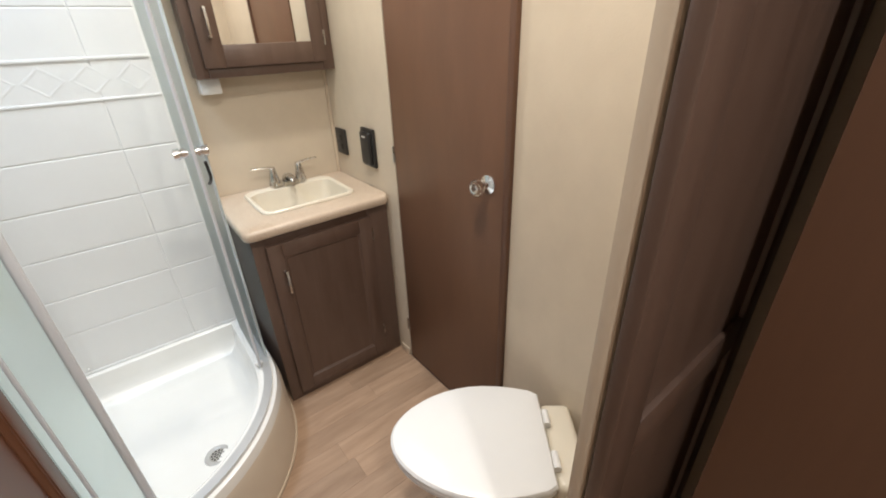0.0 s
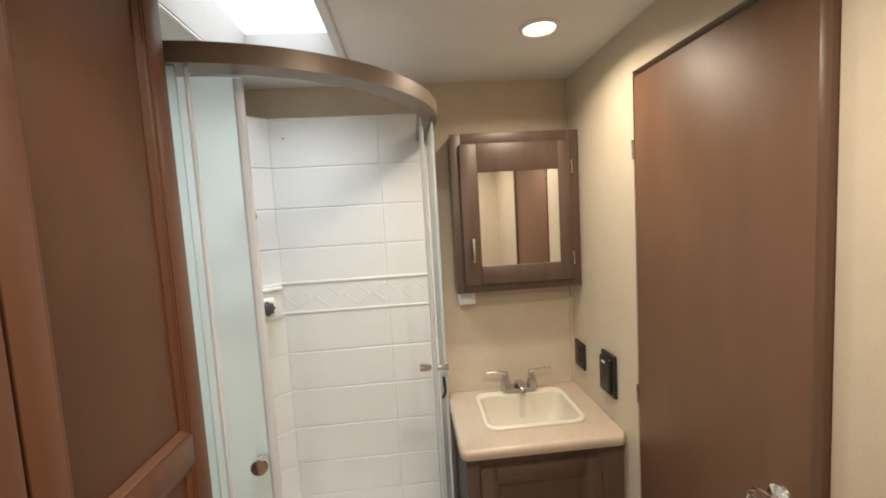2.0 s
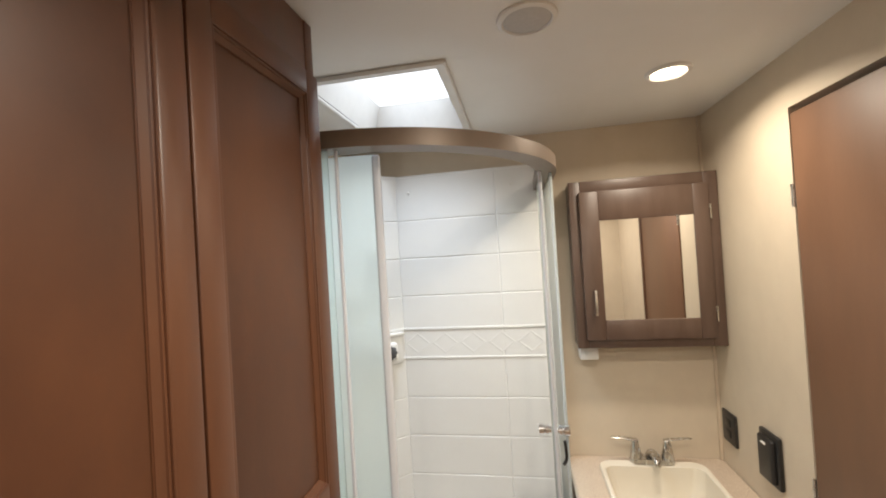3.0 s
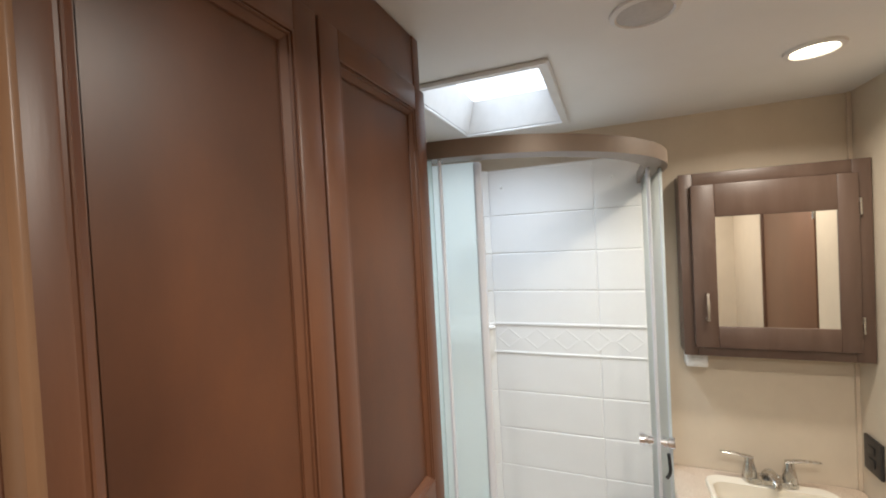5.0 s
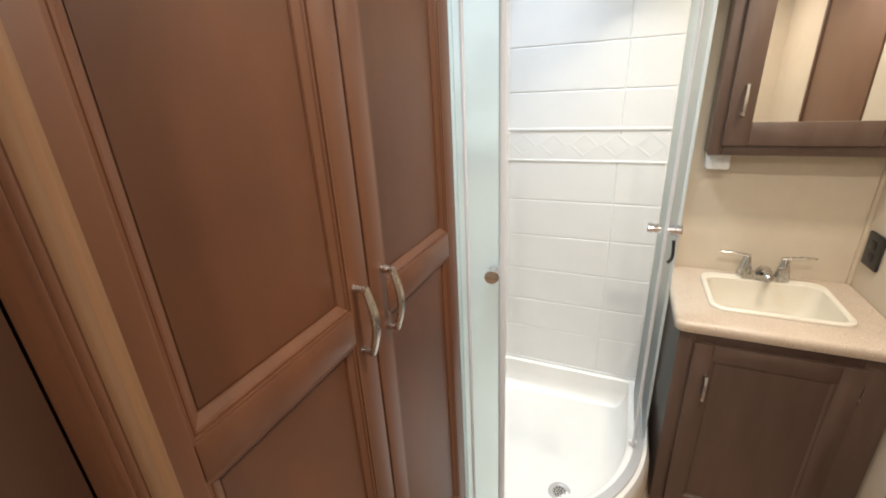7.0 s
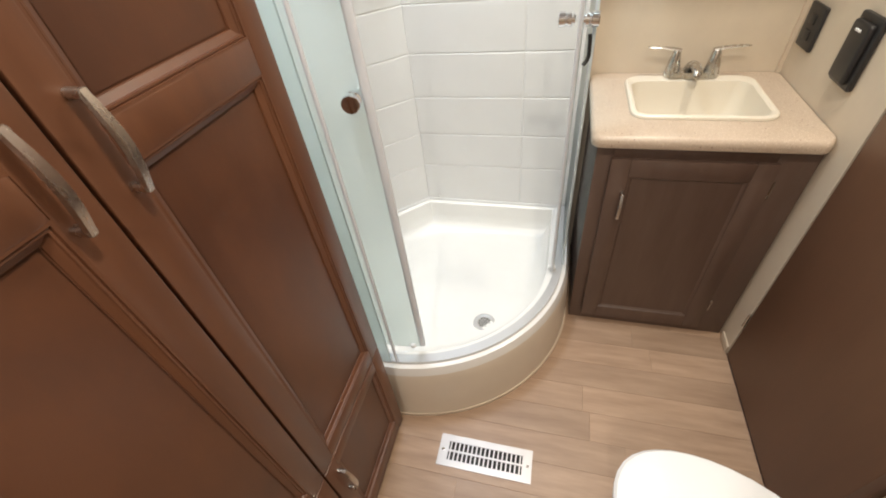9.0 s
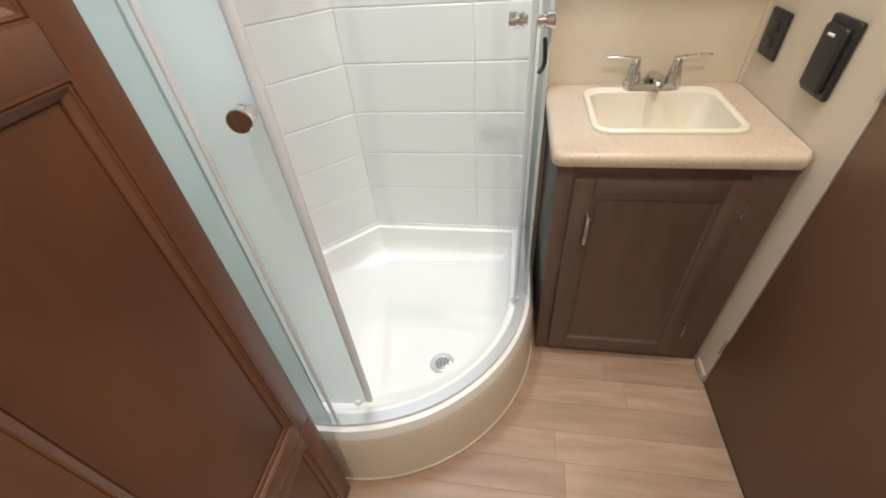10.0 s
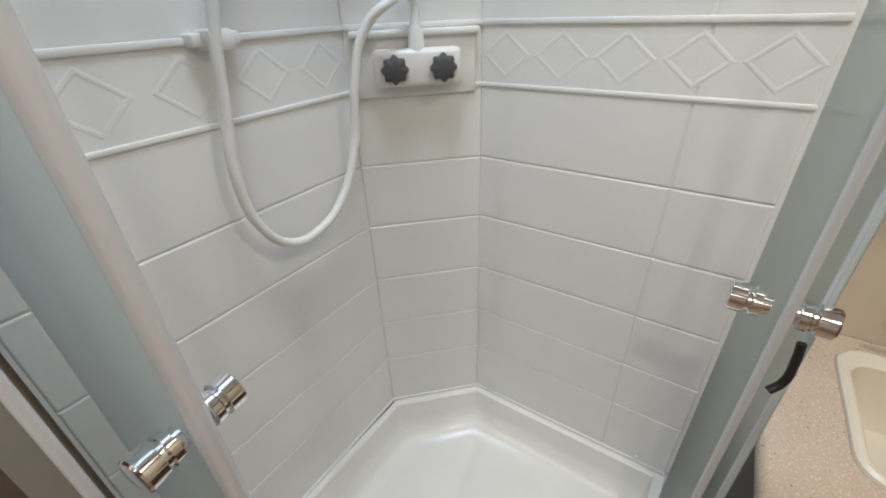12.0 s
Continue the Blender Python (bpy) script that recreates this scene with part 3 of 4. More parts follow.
def shower_surround():
    e = empty("shower_surround")
    tagged(e, "glossy white moulded shower surround with large staggered tile pattern", "shower wall")
    bm = bmesh.new()
    line = [(CX + R + 0.03, 1.70), (-0.178, 1.70), (XL, 1.487), (XL, 0.795)]
    outer = [(CX + R + 0.03, 1.768), (-0.21, 1.768), (XL - 0.018, 1.53), (XL - 0.018, 0.795)]
    band_bm(line, outer, RIM - 0.01, 2.118, bm)
    mesh_ob("liner", bm, SURR, e)
    # the decorated band: raised lozenges between two ledges
    for (a, b, cuts) in SHOWER_WALLS:
        a, b = Vector((*a, 0)), Vector((*b, 0))
        d = (b - a).normalized()
        nrm = Vector((-d.y, d.x, 0))
        if nrm.dot(Vector((0.1, 1.1, 0)) - a) < 0:
            nrm = -nrm
        L = (b - a).length
        turn = Matrix(((d.x, nrm.x, 0, a.x), (d.y, nrm.y, 0, a.y), (0, 0, 1, 0), (0, 0, 0, 1)))
        for dep, za, zb in ((0.007, 1.428, 1.440), (0.006, 1.301, 1.311), (0.008, RIM - 0.004, RIM + 0.010)):
            bm = add_box(bmesh.new(), 0, L, 0, dep, za, zb, 0.003)
            bm.transform(turn)
            mesh_ob("ledge", bm, SURR, e, True)
        bm = bmesh.new()
        step = 0.12
        k = int(L / step)
        for i in range(k):
            u = (i + 0.5) * L / k
            rings = []
            for k2, dep in ((1.06, 0.0022), (0.96, 0.0030), (0.86, 0.0030), (0.76, 0.0023)):
                rings.append([bm.verts.new(p) for p in ((u - 0.056 * k2, dep, 1.37), (u, dep, 1.37 - 0.047 * k2), (u + 0.056 * k2, dep, 1.37), (u, dep, 1.37 + 0.047 * k2))])
            for p, q in zip(rings, rings[1:]):
                for i2 in range(4):
                    bm.faces.new((p[i2], p[(i2 + 1) % 4], q[(i2 + 1) % 4], q[i2]))
            bm.faces.new(rings[-1])
        bm.transform(turn)
        tagged(mesh_ob("border", bm, SURR, e), kind="stuff")
        # tiles, staggered row by row
        for r, (z0, z1) in enumerate(zip(ROWS, ROWS[1:])):
            joints = [0.0] + [a.x - c for c in cuts] + [L]
            for u0, u1 in zip(joints, joints[1:]):
                bm = bmesh.new()
                w, h = u1 - u0, z1 - z0
                g = 0.0012
                pts = lambda i, y: [bm.verts.new((x, y, z)) for x, z in ((i, i), (w - i, i), (w - i, h - i), (i, h - i))]
                p, q, s = pts(g, 0.0), pts(g + 0.0012, 0.0014), pts(g + 0.0035, 0.0022)
                for A, B in ((p, q), (q, s)):
                    for i in range(4):
                        bm.faces.new((A[i], A[(i + 1) % 4], B[(i + 1) % 4], B[i]))
                bm.faces.new(s)
                t = mesh_ob("tile", bm, SURR, e)
                t.matrix_local = turn @ Matrix.Translation((u0, 0.0002, z0))
    for x, z in ((0.335, 2.04), (0.36, 0.31), (-0.12, 2.04), (-0.12, 0.31)):
        lathe("screw_cap", [(0, 0.006), (0.004, 0.005), (0.006, 0)], WHITEP, pose(x, 1.694, z, 90, 0, 0), e, 12)


shower_surround()


def shower_mixer():
    e = empty("shower_mixer")
    tagged(e, "white plastic two-knob shower mixer with dark grey star knobs", "shower tap")
    a, b = Vector((-0.178, 1.70, 0)), Vector((XL, 1.487, 0))
    mid = (a + b) / 2
    ang = math.degrees(math.atan2(a.y - b.y, a.x - b.x))
    m = Matrix.Translation((mid.x, mid.y, 1.362)) @ pose(0, 0, 0, 0, 0, ang)
    # local: x along the wall, -y out of it
    bm = add_box(bmesh.new(), -0.135, 0.135, -0.014, 0.0, -0.07, 0.062, 0.005)
    add_box(bm, -0.14, 0.14, -0.03, 0.0, 0.052, 0.066, 0.005)
    mesh_ob("plate", bm, WHITEP, e, True).matrix_local = m
    bm = add_box(bmesh.new(), -0.095, 0.095, -0.05, -0.012, -0.045, 0.03, 0.012, 3)
    lathe_bm([(0, 0), (0.018, 0), (0.016, 0.03), (0.011, 0.05), (0, 0.05)], pose(0, -0.03, 0.025), 20, bm)
    mesh_ob("body", bm, WHITEP, e, True).matrix_local = m
    for x in (-0.052, 0.052):
        bm = bmesh.new()
        n = 48
        prof = [(0.017, 0.0), (0.026, 0.004), (0.0275, 0.012), (0.026, 0.02), (0.018, 0.024), (0.0, 0.024)]
        rings = []
        for r, z in prof:
            if r == 0:
                rings.append([bm.verts.new((0, 0, z))])
            else:
                rings.append([bm.verts.new(((r * (1 + 0.10 * math.cos(8 * 2 * math.pi * i / n))) * math.cos(2 * math.pi * i / n), (r * (1 + 0.10 * math.cos(8 * 2 * math.pi * i / n))) * math.sin(2 * math.pi * i / n), z)) for i in range(n)])
        for p, q in zip(rings, rings[1:]):
            for i in range(n):
                j = (i + 1) % n
                bm.faces.new((p[i], p[j], q[j], q[i]) if len(q) > 1 else (p[i], p[j], q[0]))
        mesh_ob("knob", bm, GREYK, e, True).matrix_local = m @ pose(x, -0.048, -0.008, 90, 0, 0)
    return m


MIXER = shower_mixer()


def shower_hose():
    e = empty("hand_shower")
    tagged(e, "white hand shower with a looping white hose in a wall clip", "hand shower")
    s = MIXER @ Vector((0.0, -0.03, 0.07))
    tube("hose", [s, s + Vector((0.0, -0.005, 0.05)), (-0.275, 1.50, 1.475), (-0.31, 1.465, 1.43), (-0.330, 1.44, 1.33), (-0.340, 1.425, 1.21), (-0.345, 1.37, 1.105), (-0.348, 1.30, 1.06), (-0.348, 1.225, 1.062),
                  (-0.348, 1.17, 1.12), (-0.348, 1.15, 1.22), (-0.348, 1.166, 1.34), (-0.345, 1.185, 1.46), (-0.345, 1.23, 1.60), (-0.34, 1.36, 1.68), (-0.325, 1.50, 1.62), (-0.285, 1.575, 1.60), (-0.262, 1.60, 1.66)], 0.0095, WHITEP, e, seg=12)
    bm = add_box(bmesh.new(), XL, XL + 0.03, 1.155, 1.235, 1.425, 1.445, 0.004)
    add_box(bm, XL + 0.004, XL + 0.055, 1.17, 1.21, 1.42, 1.45, 0.006)
    mesh_ob("clip", bm, WHITEP, e, True)
    m = Matrix.Translation((-0.262, 1.606, 0)) @ pose(0, 0, 0, 0, 0, 46.5)
    bm = add_box(bmesh.new(), -0.022, 0.022, -0.022, 0.012, 1.795, 1.835, 0.006)
    add_box(bm, -0.012, 0.012, 0.010, 0.026, 1.785, 1.825, 0.004)
    mesh_ob("bracket", bm, WHITEP, e, True).matrix_local = m
    lathe("handset", [(0, 0), (0.011, 0), (0.0125, 0.06), (0.0125, 0.15), (0.010, 0.16), (0, 0.16)], WHITEP, pose(-0.262, 1.602, 1.66), e, 20)
    lathe("spray_face", [(0, 0.0), (0.020, 0.0), (0.028, 0.006), (0.026, 0.024), (0.012, 0.036), (0, 0.038)], GREYK, Matrix.Translation((-0.250, 1.585, 1.715)) @ pose(0, 0, 0, 60, 0, 46.5), e, 24)


shower_hose()

# ---- vanity ----
VX0, VX1, VY, VZ = 0.50, XR - 0.002, 1.28, 0.86


def rounded_rect(x0, x1, y0, y1, r, n=6):
    pts = []
    for cx, cy, a in ((x1 - r, y1 - r, 0), (x0 + r, y1 - r, 90), (x0 + r, y0 + r, 180), (x1 - r, y0 + r, 270)):
        for i in range(n + 1):
            b = radians(a + 90 * i / n)
            pts.append((cx + r * math.cos(b), cy + r * math.sin(b)))
    return pts


SX0, SX1, SY0, SY1 = 0.614, 1.016, 1.394, 1.716


def vanity():
    e = empty("vanity_cabinet")
    tagged(e, "dark brown wooden vanity cabinet, closed door, under a speckled counter", "vanity")
    x0, x1, y0 = VX0 + 0.022, VX1 - 0.004, VY + 0.028
    boxes("body", [(x0, x1, y0 + 0.018, YB - 0.004, 0.002, VZ - 0.20), (x0, x0 + 0.015, y0 + 0.018, YB - 0.004, VZ - 0.20, VZ - 0.043), (x1 - 0.015, x1, y0 + 0.018, YB - 0.004, VZ - 0.20, VZ - 0.043)], VAN, e)
    f = bmesh.new()
    for it in ((x0, x0 + 0.05, y0, y0 + 0.018, 0.002, VZ - 0.041), (x1 - 0.10, x1, y0, y0 + 0.018, 0.002, VZ - 0.041),
               (x0 + 0.05, x1 - 0.10, y0, y0 + 0.018, VZ - 0.085, VZ - 0.041), (x0 + 0.05, x1 - 0.10, y0, y0 + 0.018, 0.002, 0.045)):
        add_box(f, *it, bevel=0.002)
    mesh_ob("face_frame", f, VAN, e, True)
    d = new("door")
    d.parent = e
    w0, w1 = x0 + 0.045, x1 - 0.092
    yd = y0 - 0.018
    s = 0.058
    za, zb = 0.04, VZ - 0.078
    boxes("frame", [(w0, w0 + s, yd, y0 - 0.001, za, zb), (w1 - s, w1, yd, y0 - 0.001, za, zb), (w0 + s - 0.001, w1 - s + 0.001, yd, y0 - 0.001, za, za + s), (w0 + s - 0.001, w1 - s + 0.001, yd, y0 - 0.001, zb - s, zb)], VAN, d, 0.004)
    bm = bmesh.new()
    rings = []
    for inset, dep in ((-0.002, 0.001), (0.003, 0.0015), (0.0045, 0.0045), (0.007, 0.0040), (0.013, 0.0085), (0.014, 0.0085)):
        y = yd + dep
        rings.append([bm.verts.new(p) for p in ((w0 + s + inset, y, za + s + inset), (w1 - s - inset, y, za + s + inset), (w1 - s - inset, y, zb - s - inset), (w0 + s + inset, y, zb - s - inset))])
    for p, q in zip(rings, rings[1:]):
        for i in range(4):
            bm.faces.new((p[i], p[(i + 1) % 4], q[(i + 1) % 4], q[i]))
    bm.faces.new(rings[-1])
    mesh_ob("panel", bm, VAN, d)
    bow_handle(d, (w0 + 0.05, yd + 0.001, 0.575), (w0 + 0.05, yd + 0.001, 0.665), (0, -1, 0), bow=0.024, width=0.010)
    for z in (0.17, zb - 0.09):
        lathe("hinge", [(0, -0.028), (0.005, -0.028), (0.005, 0.028), (0, 0.028)], NICKEL, pose(w1 + 0.006, y0 - 0.006, z), d, 10)


vanity()


def counter():
    e = empty("vanity_counter")
    tagged(e, "beige speckled solid-surface counter with rounded front edge", "counter")
    n = 6
    hole = rounded_rect(SX0 + 0.012, SX1 - 0.012, SY0 + 0.012, SY1 - 0.012, 0.04, n)
    bm = bmesh.new()
    ins = lambda d: rounded_rect(VX0 + d, VX1 - d * 0.05, VY + d, YB - 0.003, max(0.03 - d * 0.3, 0.01), n)
    levels = [(0.012, VZ - 0.042), (0.003, VZ - 0.036), (0.0, VZ - 0.026), (0.0, VZ - 0.014), (0.004, VZ - 0.005), (0.012, VZ)]
    rings = [[bm.verts.new((x, y, z)) for x, y in ins(d)] for d, z in levels]
    rings.append([bm.verts.new((x, y, VZ)) for x, y in hole])
    rings.append([bm.verts.new((x, y, VZ - 0.04)) for x, y in hole])
    for a, b in zip(rings, rings[1:]):
        for i in range(len(a)):
            j = (i + 1) % len(a)
            bm.faces.new((a[i], a[j], b[j], b[i]))
    mesh_ob("slab", bm, COUNTER, e, True)


counter()


def sink():
    e = empty("sink")
    tagged(e, "biscuit-white rectangular drop-in basin with rounded corners", "sink")
    bm = bmesh.new()
    levels = [(0.0, VZ + 0.001, .05), (0.001, VZ + 0.008, .05), (0.006, VZ + 0.012, .047), (0.014, VZ + 0.011, .043), (0.019, VZ + 0.006, .04), (0.024, VZ - 0.03, .04), (0.032, VZ - 0.09, .045),
              (0.045, VZ - 0.118, .05), (0.075, VZ - 0.128, .05), (0.10, VZ - 0.131, .025)]
    rings = []
    for d, z, r in levels:
        back = SY1 - d - (0.022 if d > 0.016 else 0.0)
        rings.append([bm.verts.new((x, y, z)) for x, y in rounded_rect(SX0 + d, SX1 - d, SY0 + d, back, r, 6)])
    for a, b in zip(rings, rings[1:]):
        for i in range(len(a)):
            j = (i + 1) % len(a)
            bm.faces.new((a[i], a[j], b[j], b[i]))
    bm.faces.new(rings[-1])
    mesh_ob("basin", bm, SINKM, e, True)
    lathe("waste", [(0, 0.002), (0.012, 0.002), (0.018, 0.004), (0.022, 0.0)], CHROME, pose(0.795, 1.53, VZ - 0.130), e, 20)


sink()


def faucet():
    e = empty("faucet")
    tagged(e, "brushed nickel two-lever centerset basin tap", "tap")
    cx, cy, z = 0.824, 1.708, VZ + 0.0115
    bm = prism_bm(rounded_rect(cx - 0.085, cx + 0.085, cy - 0.026, cy + 0.026, 0.025, 6), z, z + 0.018)
    bmesh.ops.bevel(bm, geom=[ed for ed in bm.edges if abs(ed.verts[0].co.z - ed.verts[1].co.z) < 1e-5 and ed.verts[0].co.z > z + 0.01], offset=0.006, segments=2, affect='EDGES')
    mesh_ob("base", bm, NICKEL, e, True)
    bm = bmesh.new()
    rows = []
    for y, zz, w, h in ((0.02, 0.016, 0.022, 0.016), (0.0, 0.034, 0.021, 0.015), (-0.03, 0.044, 0.018, 0.012), (-0.055, 0.043, 0.015, 0.010), (-0.080, 0.034, 0.013, 0.010), (-0.086, 0.027, 0.011, 0.008)):
        rows.append([bm.verts.new((cx + w * math.cos(2 * math.pi * i / 14), cy + y + 0.3 * h * math.sin(2 * math.pi * i / 14) * (1 if y > -0.05 else 0), z + zz + h * math.sin(2 * math.pi * i / 14))) for i in range(14)])
    for a, b in zip(rows, rows[1:]):
        for i in range(14):
            bm.faces.new((a[i], a[(i + 1) % 14], b[(i + 1) % 14], b[i]))
    bm.faces.new(rows[0])
    bm.faces.new(rows[-1])
    mesh_ob("spout", bm, NICKEL, e, True)
    for s in (-1, 1):
        h = new("lever")
        h.parent = e
        lathe("stem", [(0, 0), (0.023, 0), (0.022, 0.02), (0.016, 0.05), (0.013, 0.068), (0.010, 0.075), (0, 0.076)], NICKEL, pose(cx + s * 0.06, cy, z + 0.012), h, 20)
        bm = bmesh.new()
        rows = []
        for u, w, t, lift in ((-0.012, 0.010, 0.005, 0.0), (0.01, 0.011, 0.006, 0.003), (0.04, 0.009, 0.0045, 0.008), (0.085, 0.007, 0.0035, 0.010), (0.092, 0.004, 0.002, 0.010)):
            x = cx + s * (0.06 + u)
            rows.append([bm.verts.new((x, cy + w * math.cos(2 * math.pi * i / 10), z + 0.085 + lift + t * math.sin(2 * math.pi * i / 10))) for i in range(10)])
        for a, b in zip(rows, rows[1:]):
            for i in range(10):
                bm.faces.new((a[i], a[(i + 1) % 10], b[(i + 1) % 10], b[i]))
        bm.faces.new(rows[0])
        bm.faces.new(rows[-1])
        mesh_ob("arm", bm, NICKEL, h, True)


faucet()


def mirror_cabinet():
    e = empty("mirror_cabinet")
    tagged(e, "dark brown wooden wall cabinet with a mirrored door", "mirror cabinet")
    x0, x1, z0, z1, yf = 0.56, XR - 0.003, 1.345, 2.015, 1.645
    box("body", x0 + 0.004, x1, yf + 0.018, YB - 0.003, z0, z1, VAN, e, 0.003)
    boxes("face_frame", [(x0, x0 + 0.045, yf, yf + 0.018, z0, z1), (x1 - 0.05, x1, yf, yf + 0.018, z0, z1), (x0 + 0.045, x1 - 0.05, yf, yf + 0.018, z0, z0 + 0.04), (x0 + 0.045, x1 - 0.05, yf, yf + 0.018, z1 - 0.05, z1)], VAN, e, 0.003)
    d = new("door")
    d.parent = e
    a0, a1, b0, b1 = x0 + 0.035, x1 - 0.04, z0 + 0.035, z1 - 0.045
    mx0, mx1, mz0, mz1 = 0.670, 1.012, 1.458, 1.852
    yd = yf - 0.017
    boxes("frame", [(a0, mx0, yd, yf - 0.001, b0, b1), (mx1, a1, yd, yf - 0.001, b0, b1), (mx0 - 0.001, mx1 + 0.001, yd, yf - 0.001, b0, mz0), (mx0 - 0.001, mx1 + 0.001, yd, yf - 0.001, mz1, b1)], VAN, d, 0.004)
    box("mirror", mx0 - 0.003, mx1 + 0.003, yd + 0.006, yd + 0.010, mz0 - 0.003, mz1 + 0.003, MIRROR, d)
    bow_handle(d, (a0 + 0.04, yd + 0.001, 1.485), (a0 + 0.04, yd + 0.001, 1.575), (0, -1, 0), bow=0.024, width=0.010)
    for z in (1.47, 1.86):
        lathe("hinge", [(0, -0.028), (0.005, -0.028), (0.005, 0.028), (0, 0.028)], NICKEL, pose(a1 + 0.006, yf - 0.006, z), d, 10)


mirror_cabinet()

s = new("sensor_box")
tagged(s, "small white plastic switch box under the mirror cabinet", "switch box")
box("case", 0.572, 0.645, 1.70, YB - 0.002, 1.285, 1.343, WHITEP, s, 0.005)
box("rocker", 0.590, 0.625, 1.697, 1.701, 1.297, 1.322, WHITEP, s, 0.001)


def wall_outlet(y0, y1, z0, z1, bulge, label):
    e = empty("wall_outlet")
    tagged(e, label, "outlet", group="outlets by the vanity")
    bm = add_box(bmesh.new(), XR - 0.012 - bulge * 0.004, XR - 0.001, y0, y1, z0, z1, 0.005, 3)
    mesh_ob("plate", bm, BLACK, e, True)
    cy, cz = (y0 + y1) / 2, (z0 + z1) / 2
    if bulge:
        box("cover", XR - 0.03, XR - 0.012, y0 + 0.012, y1 - 0.012, z0 + 0.012, z1 - 0.014, BLACK, e, 0.008, 3)
        box("latch", XR - 0.033, XR - 0.028, cy - 0.012, cy + 0.012, z1 - 0.036, z1 - 0.030, WHITEP, e, 0.001)
    else:
        boxes("socket", [(XR - 0.016, XR - 0.010, cy - 0.018, cy + 0.018, cz + s - 0.014, cz + s + 0.014) for s in (-0.021, 0.021)], BLACK, e, 0.003)


wall_outlet(1.625, 1.725, 0.965, 1.085, 0, "black plastic wall outlet plate above the counter")
wall_outlet(1.352, 1.455, 0.960, 1.125, 1, "black plastic outlet with a hinged cover")


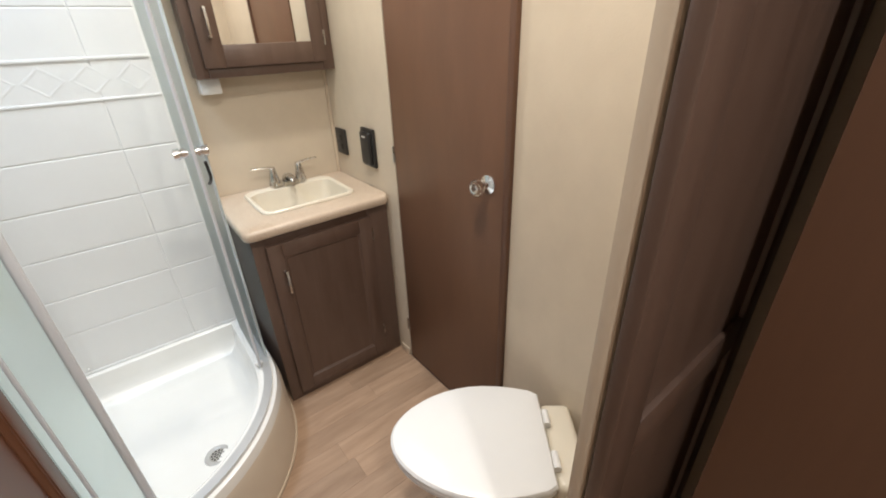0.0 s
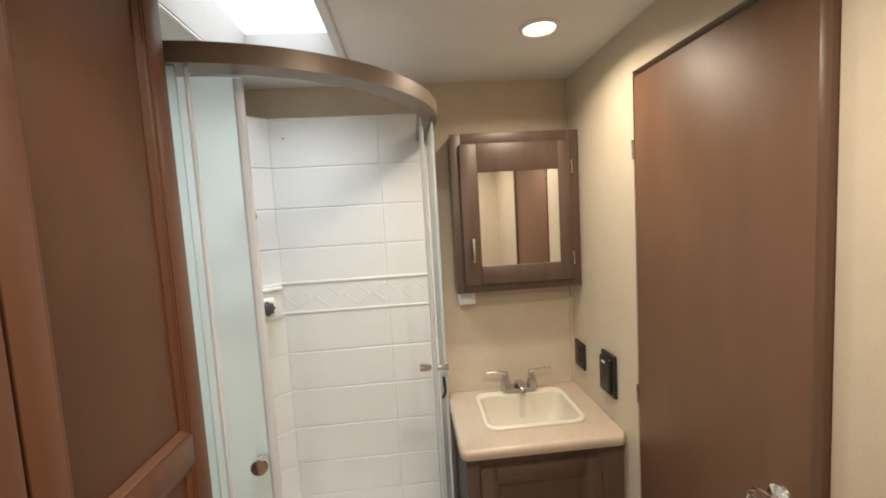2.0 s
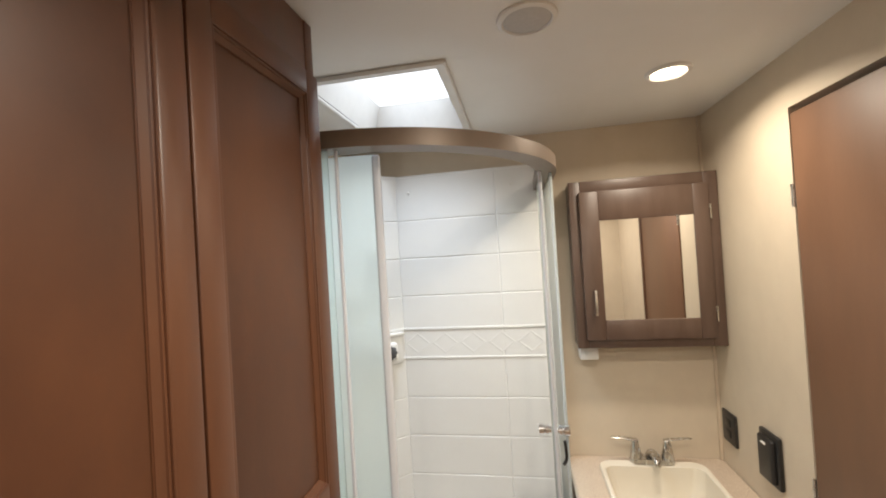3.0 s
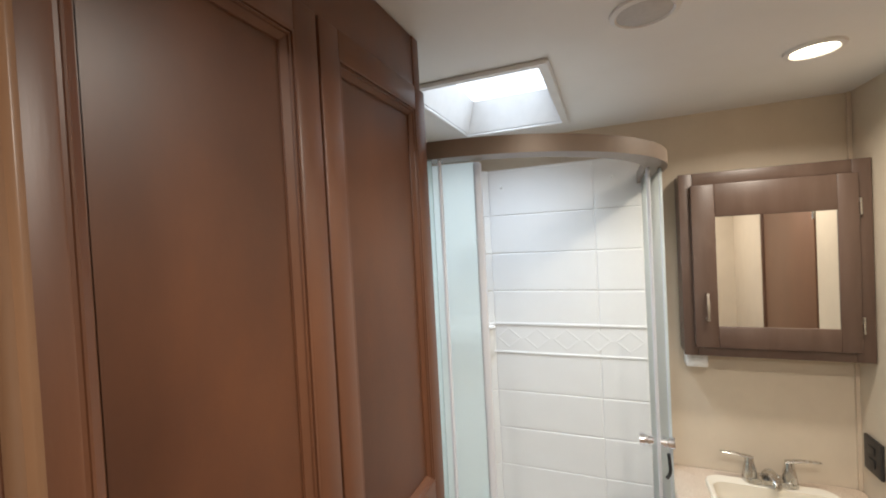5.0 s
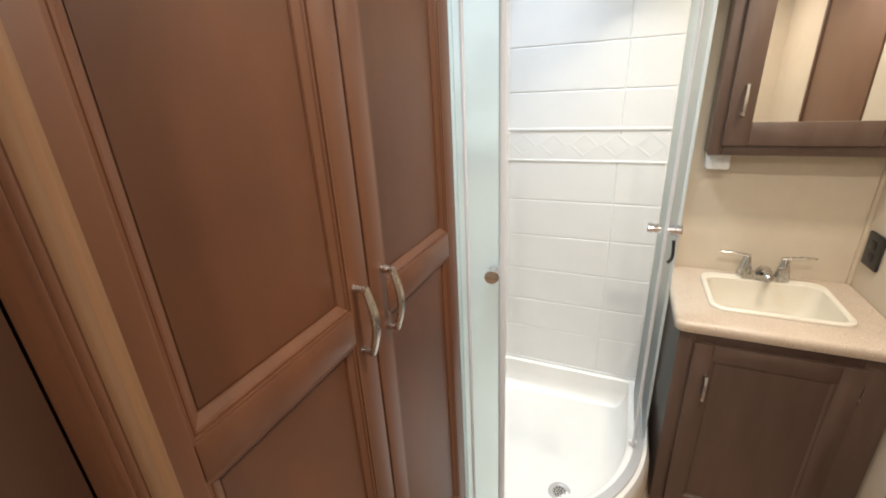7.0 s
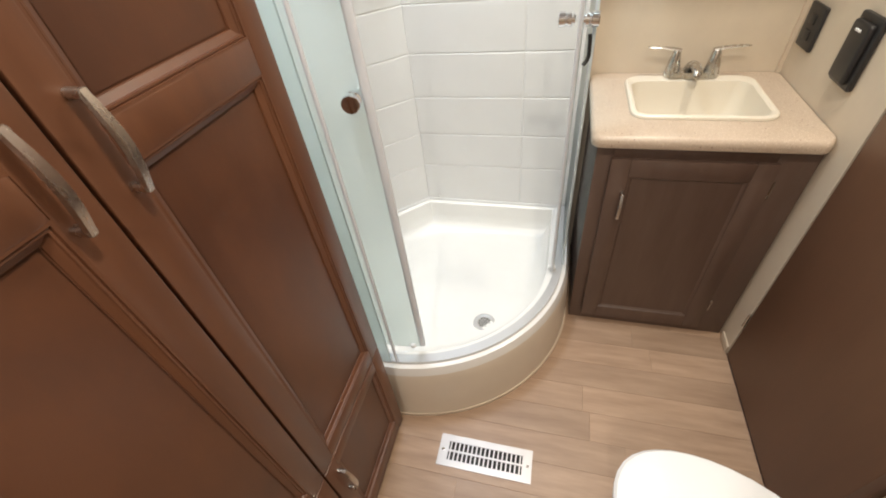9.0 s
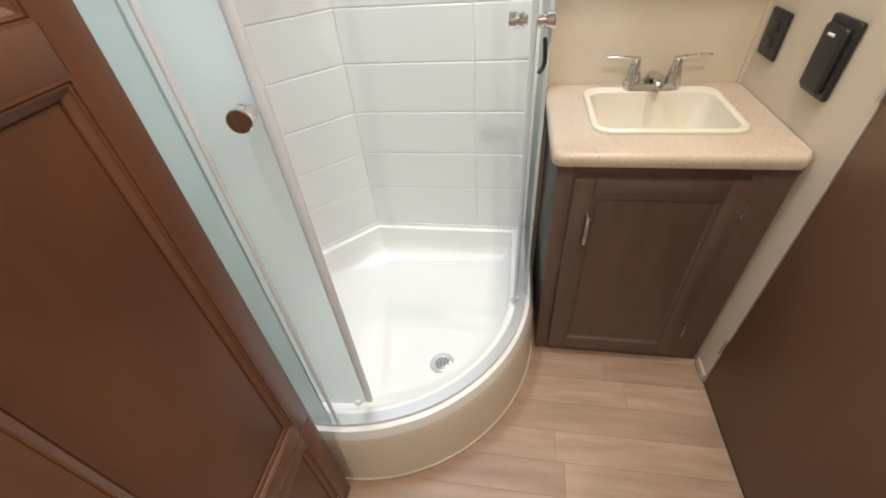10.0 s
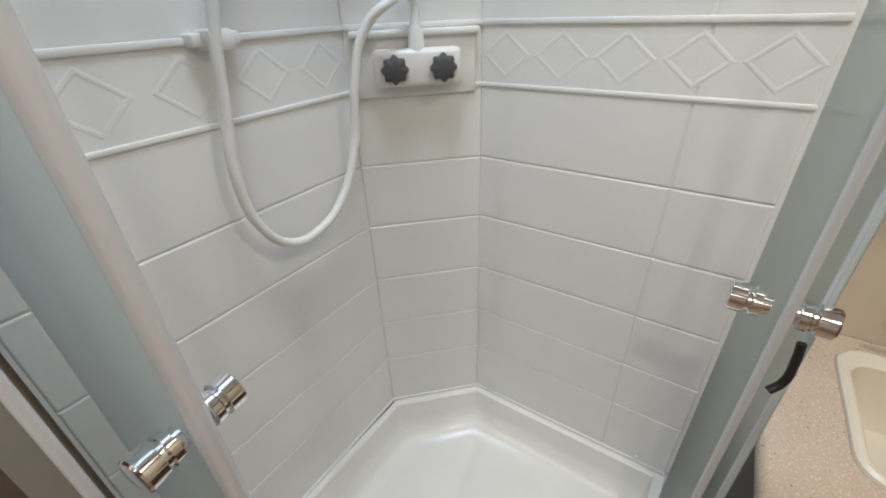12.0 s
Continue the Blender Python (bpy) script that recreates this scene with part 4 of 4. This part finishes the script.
# ---- toilet ----
def toilet():
    e = empty("toilet")
    tagged(e, "white plastic low toilet with closed lid, set at an angle", "toilet")
    def egg(scale, back, n=40):
        """Front rounded, rear cut straight at -back; x forward."""
        pts = []
        for i in range(n):
            a = 2 * math.pi * i / n
            x, y = 0.235 * math.cos(a), 0.185 * math.sin(a)
            x = max(x * (1.16 if x > 0 else 1.35), -back)
            pts.append((x * scale, y * scale * (1 - 0.10 * max(0, x / 0.26) ** 2)))
        return pts
    def loft(levels, name, material, cap_low=True, cap_high=True):
        bm = bmesh.new()
        rings = [[bm.verts.new((x + dx, y, z)) for x, y in egg(s, 0.17)] for s, dx, z in levels]
        for a, b in zip(rings, rings[1:]):
            for i in range(len(a)):
                j = (i + 1) % len(a)
                bm.faces.new((a[i], a[j], b[j], b[i]))
        if cap_high:
            bm.faces.new(rings[-1])
        if cap_low:
            bm.faces.new(rings[0][::-1])
        return mesh_ob(name, bm, material, e, True)
    loft([(0.62, -0.06, 0.0), (0.60, -0.06, 0.03), (0.52, -0.07, 0.16), (0.62, -0.04, 0.27), (0.90, -0.01, 0.37), (0.96, 0.0, 0.405), (0.90, 0.0, 0.41)], "bowl", LIDM)
    loft([(0.97, 0.0, 0.412), (1.0, 0.0, 0.416), (1.0, 0.0, 0.428), (0.98, 0.0, 0.432)], "seat", LIDM)
    loft([(0.985, 0.0, 0.434), (1.01, 0.0, 0.438), (1.01, 0.0, 0.448), (0.985, 0.0, 0.455), (0.9, 0.0, 0.459), (0.6, 0.0, 0.461), (0.2, 0.0, 0.462)], "lid", LIDM)
    bm = add_box(bmesh.new(), -0.27, -0.175, -0.14, 0.14, 0.30, 0.425, 0.02, 3)
    add_box(bm, -0.25, -0.10, -0.09, 0.09, 0.0, 0.31, 0.02, 3)
    mesh_ob("rear_housing", bm, SINKM, e, True)
    for y in (-0.07, 0.07):
        lathe("hinge", [(0, -0.025), (0.012, -0.025), (0.012, 0.025), (0, 0.025)], LIDM, pose(-0.182, y, 0.437, 90, 0, 0), e, 14)
    e.matrix_world = pose(0.825, 0.368, 0.0, 0, 0, 140.4)


toilet()


def floor_register():
    e = empty("floor_register")
    tagged(e, "silver metal floor heating register with narrow slots", "floor vent")
    x0, x1, y0, y1 = 0.105, 0.42, 0.597, 0.702
    bm = bmesh.new()
    band_bm([(x0 + .032, y0 + .022), (x1 - .032, y0 + .022), (x1 - .032, y1 - .022), (x0 + .032, y1 - .022)], [(x0, y0), (x1, y0), (x1, y1), (x0, y1)], 0.0005, 0.004, bm, True)
    mesh_ob("plate", bm, REGISTER, e)
    # thin near-black sheet in place of the shaded duct below the louvres
    box("recess", x0 + .03, x1 - .03, y0 + .02, y1 - .02, 0.0004, 0.0012, HOLE_SHADE, e)
    n = 17
    items = [(x0 + .032 + (i + .5) * (x1 - x0 - .064) / n - .0022, x0 + .032 + (i + .5) * (x1 - x0 - .064) / n + .0022, y0 + .02, y1 - .02, 0.0012, 0.0038) for i in range(n)]
    items.append((x0 + .032, x1 - .032, (y0 + y1) / 2 - .003, (y0 + y1) / 2 + .003, 0.0014, 0.0040))
    boxes("louvre", items, REGISTER, e)
    for x in (x0 + .014, x1 - .014):
        lathe("screw", [(0, 0.0058), (0.003, 0.0055), (0.005, 0.004)], CHROME, pose(x, (y0 + y1) / 2, 0), e, 10)


floor_register()

# ---- floor planks ----
PLANK_W, PLANK_L = 0.102, 0.92
floor_ob = bpy.data.objects["floor"]
shared = {}
rng = random.Random(4)
y = -1.572
while y < 1.76:
    x = -0.45 - rng.random() * PLANK_L
    while x < XR:
        a, b = max(x, -0.40), min(x + PLANK_L, XR)
        if b - a > 0.02:
            key = round(b - a, 3)
            if key not in shared:
                bm = add_box(bmesh.new(), 0.0002, b - a - 0.0002, 0.0002, PLANK_W - 0.0002, -0.0055, 0.0, 0.0005, 1)
                me = bpy.data.meshes.new("plank")
                bm.to_mesh(me)
                bm.free()
                me.materials.append(FLOORM)
                shared[key] = me
            p = new("plank", shared[key])
            p.parent = floor_ob
            p.location = (a, y, 0)
        x += PLANK_L
    y += PLANK_W
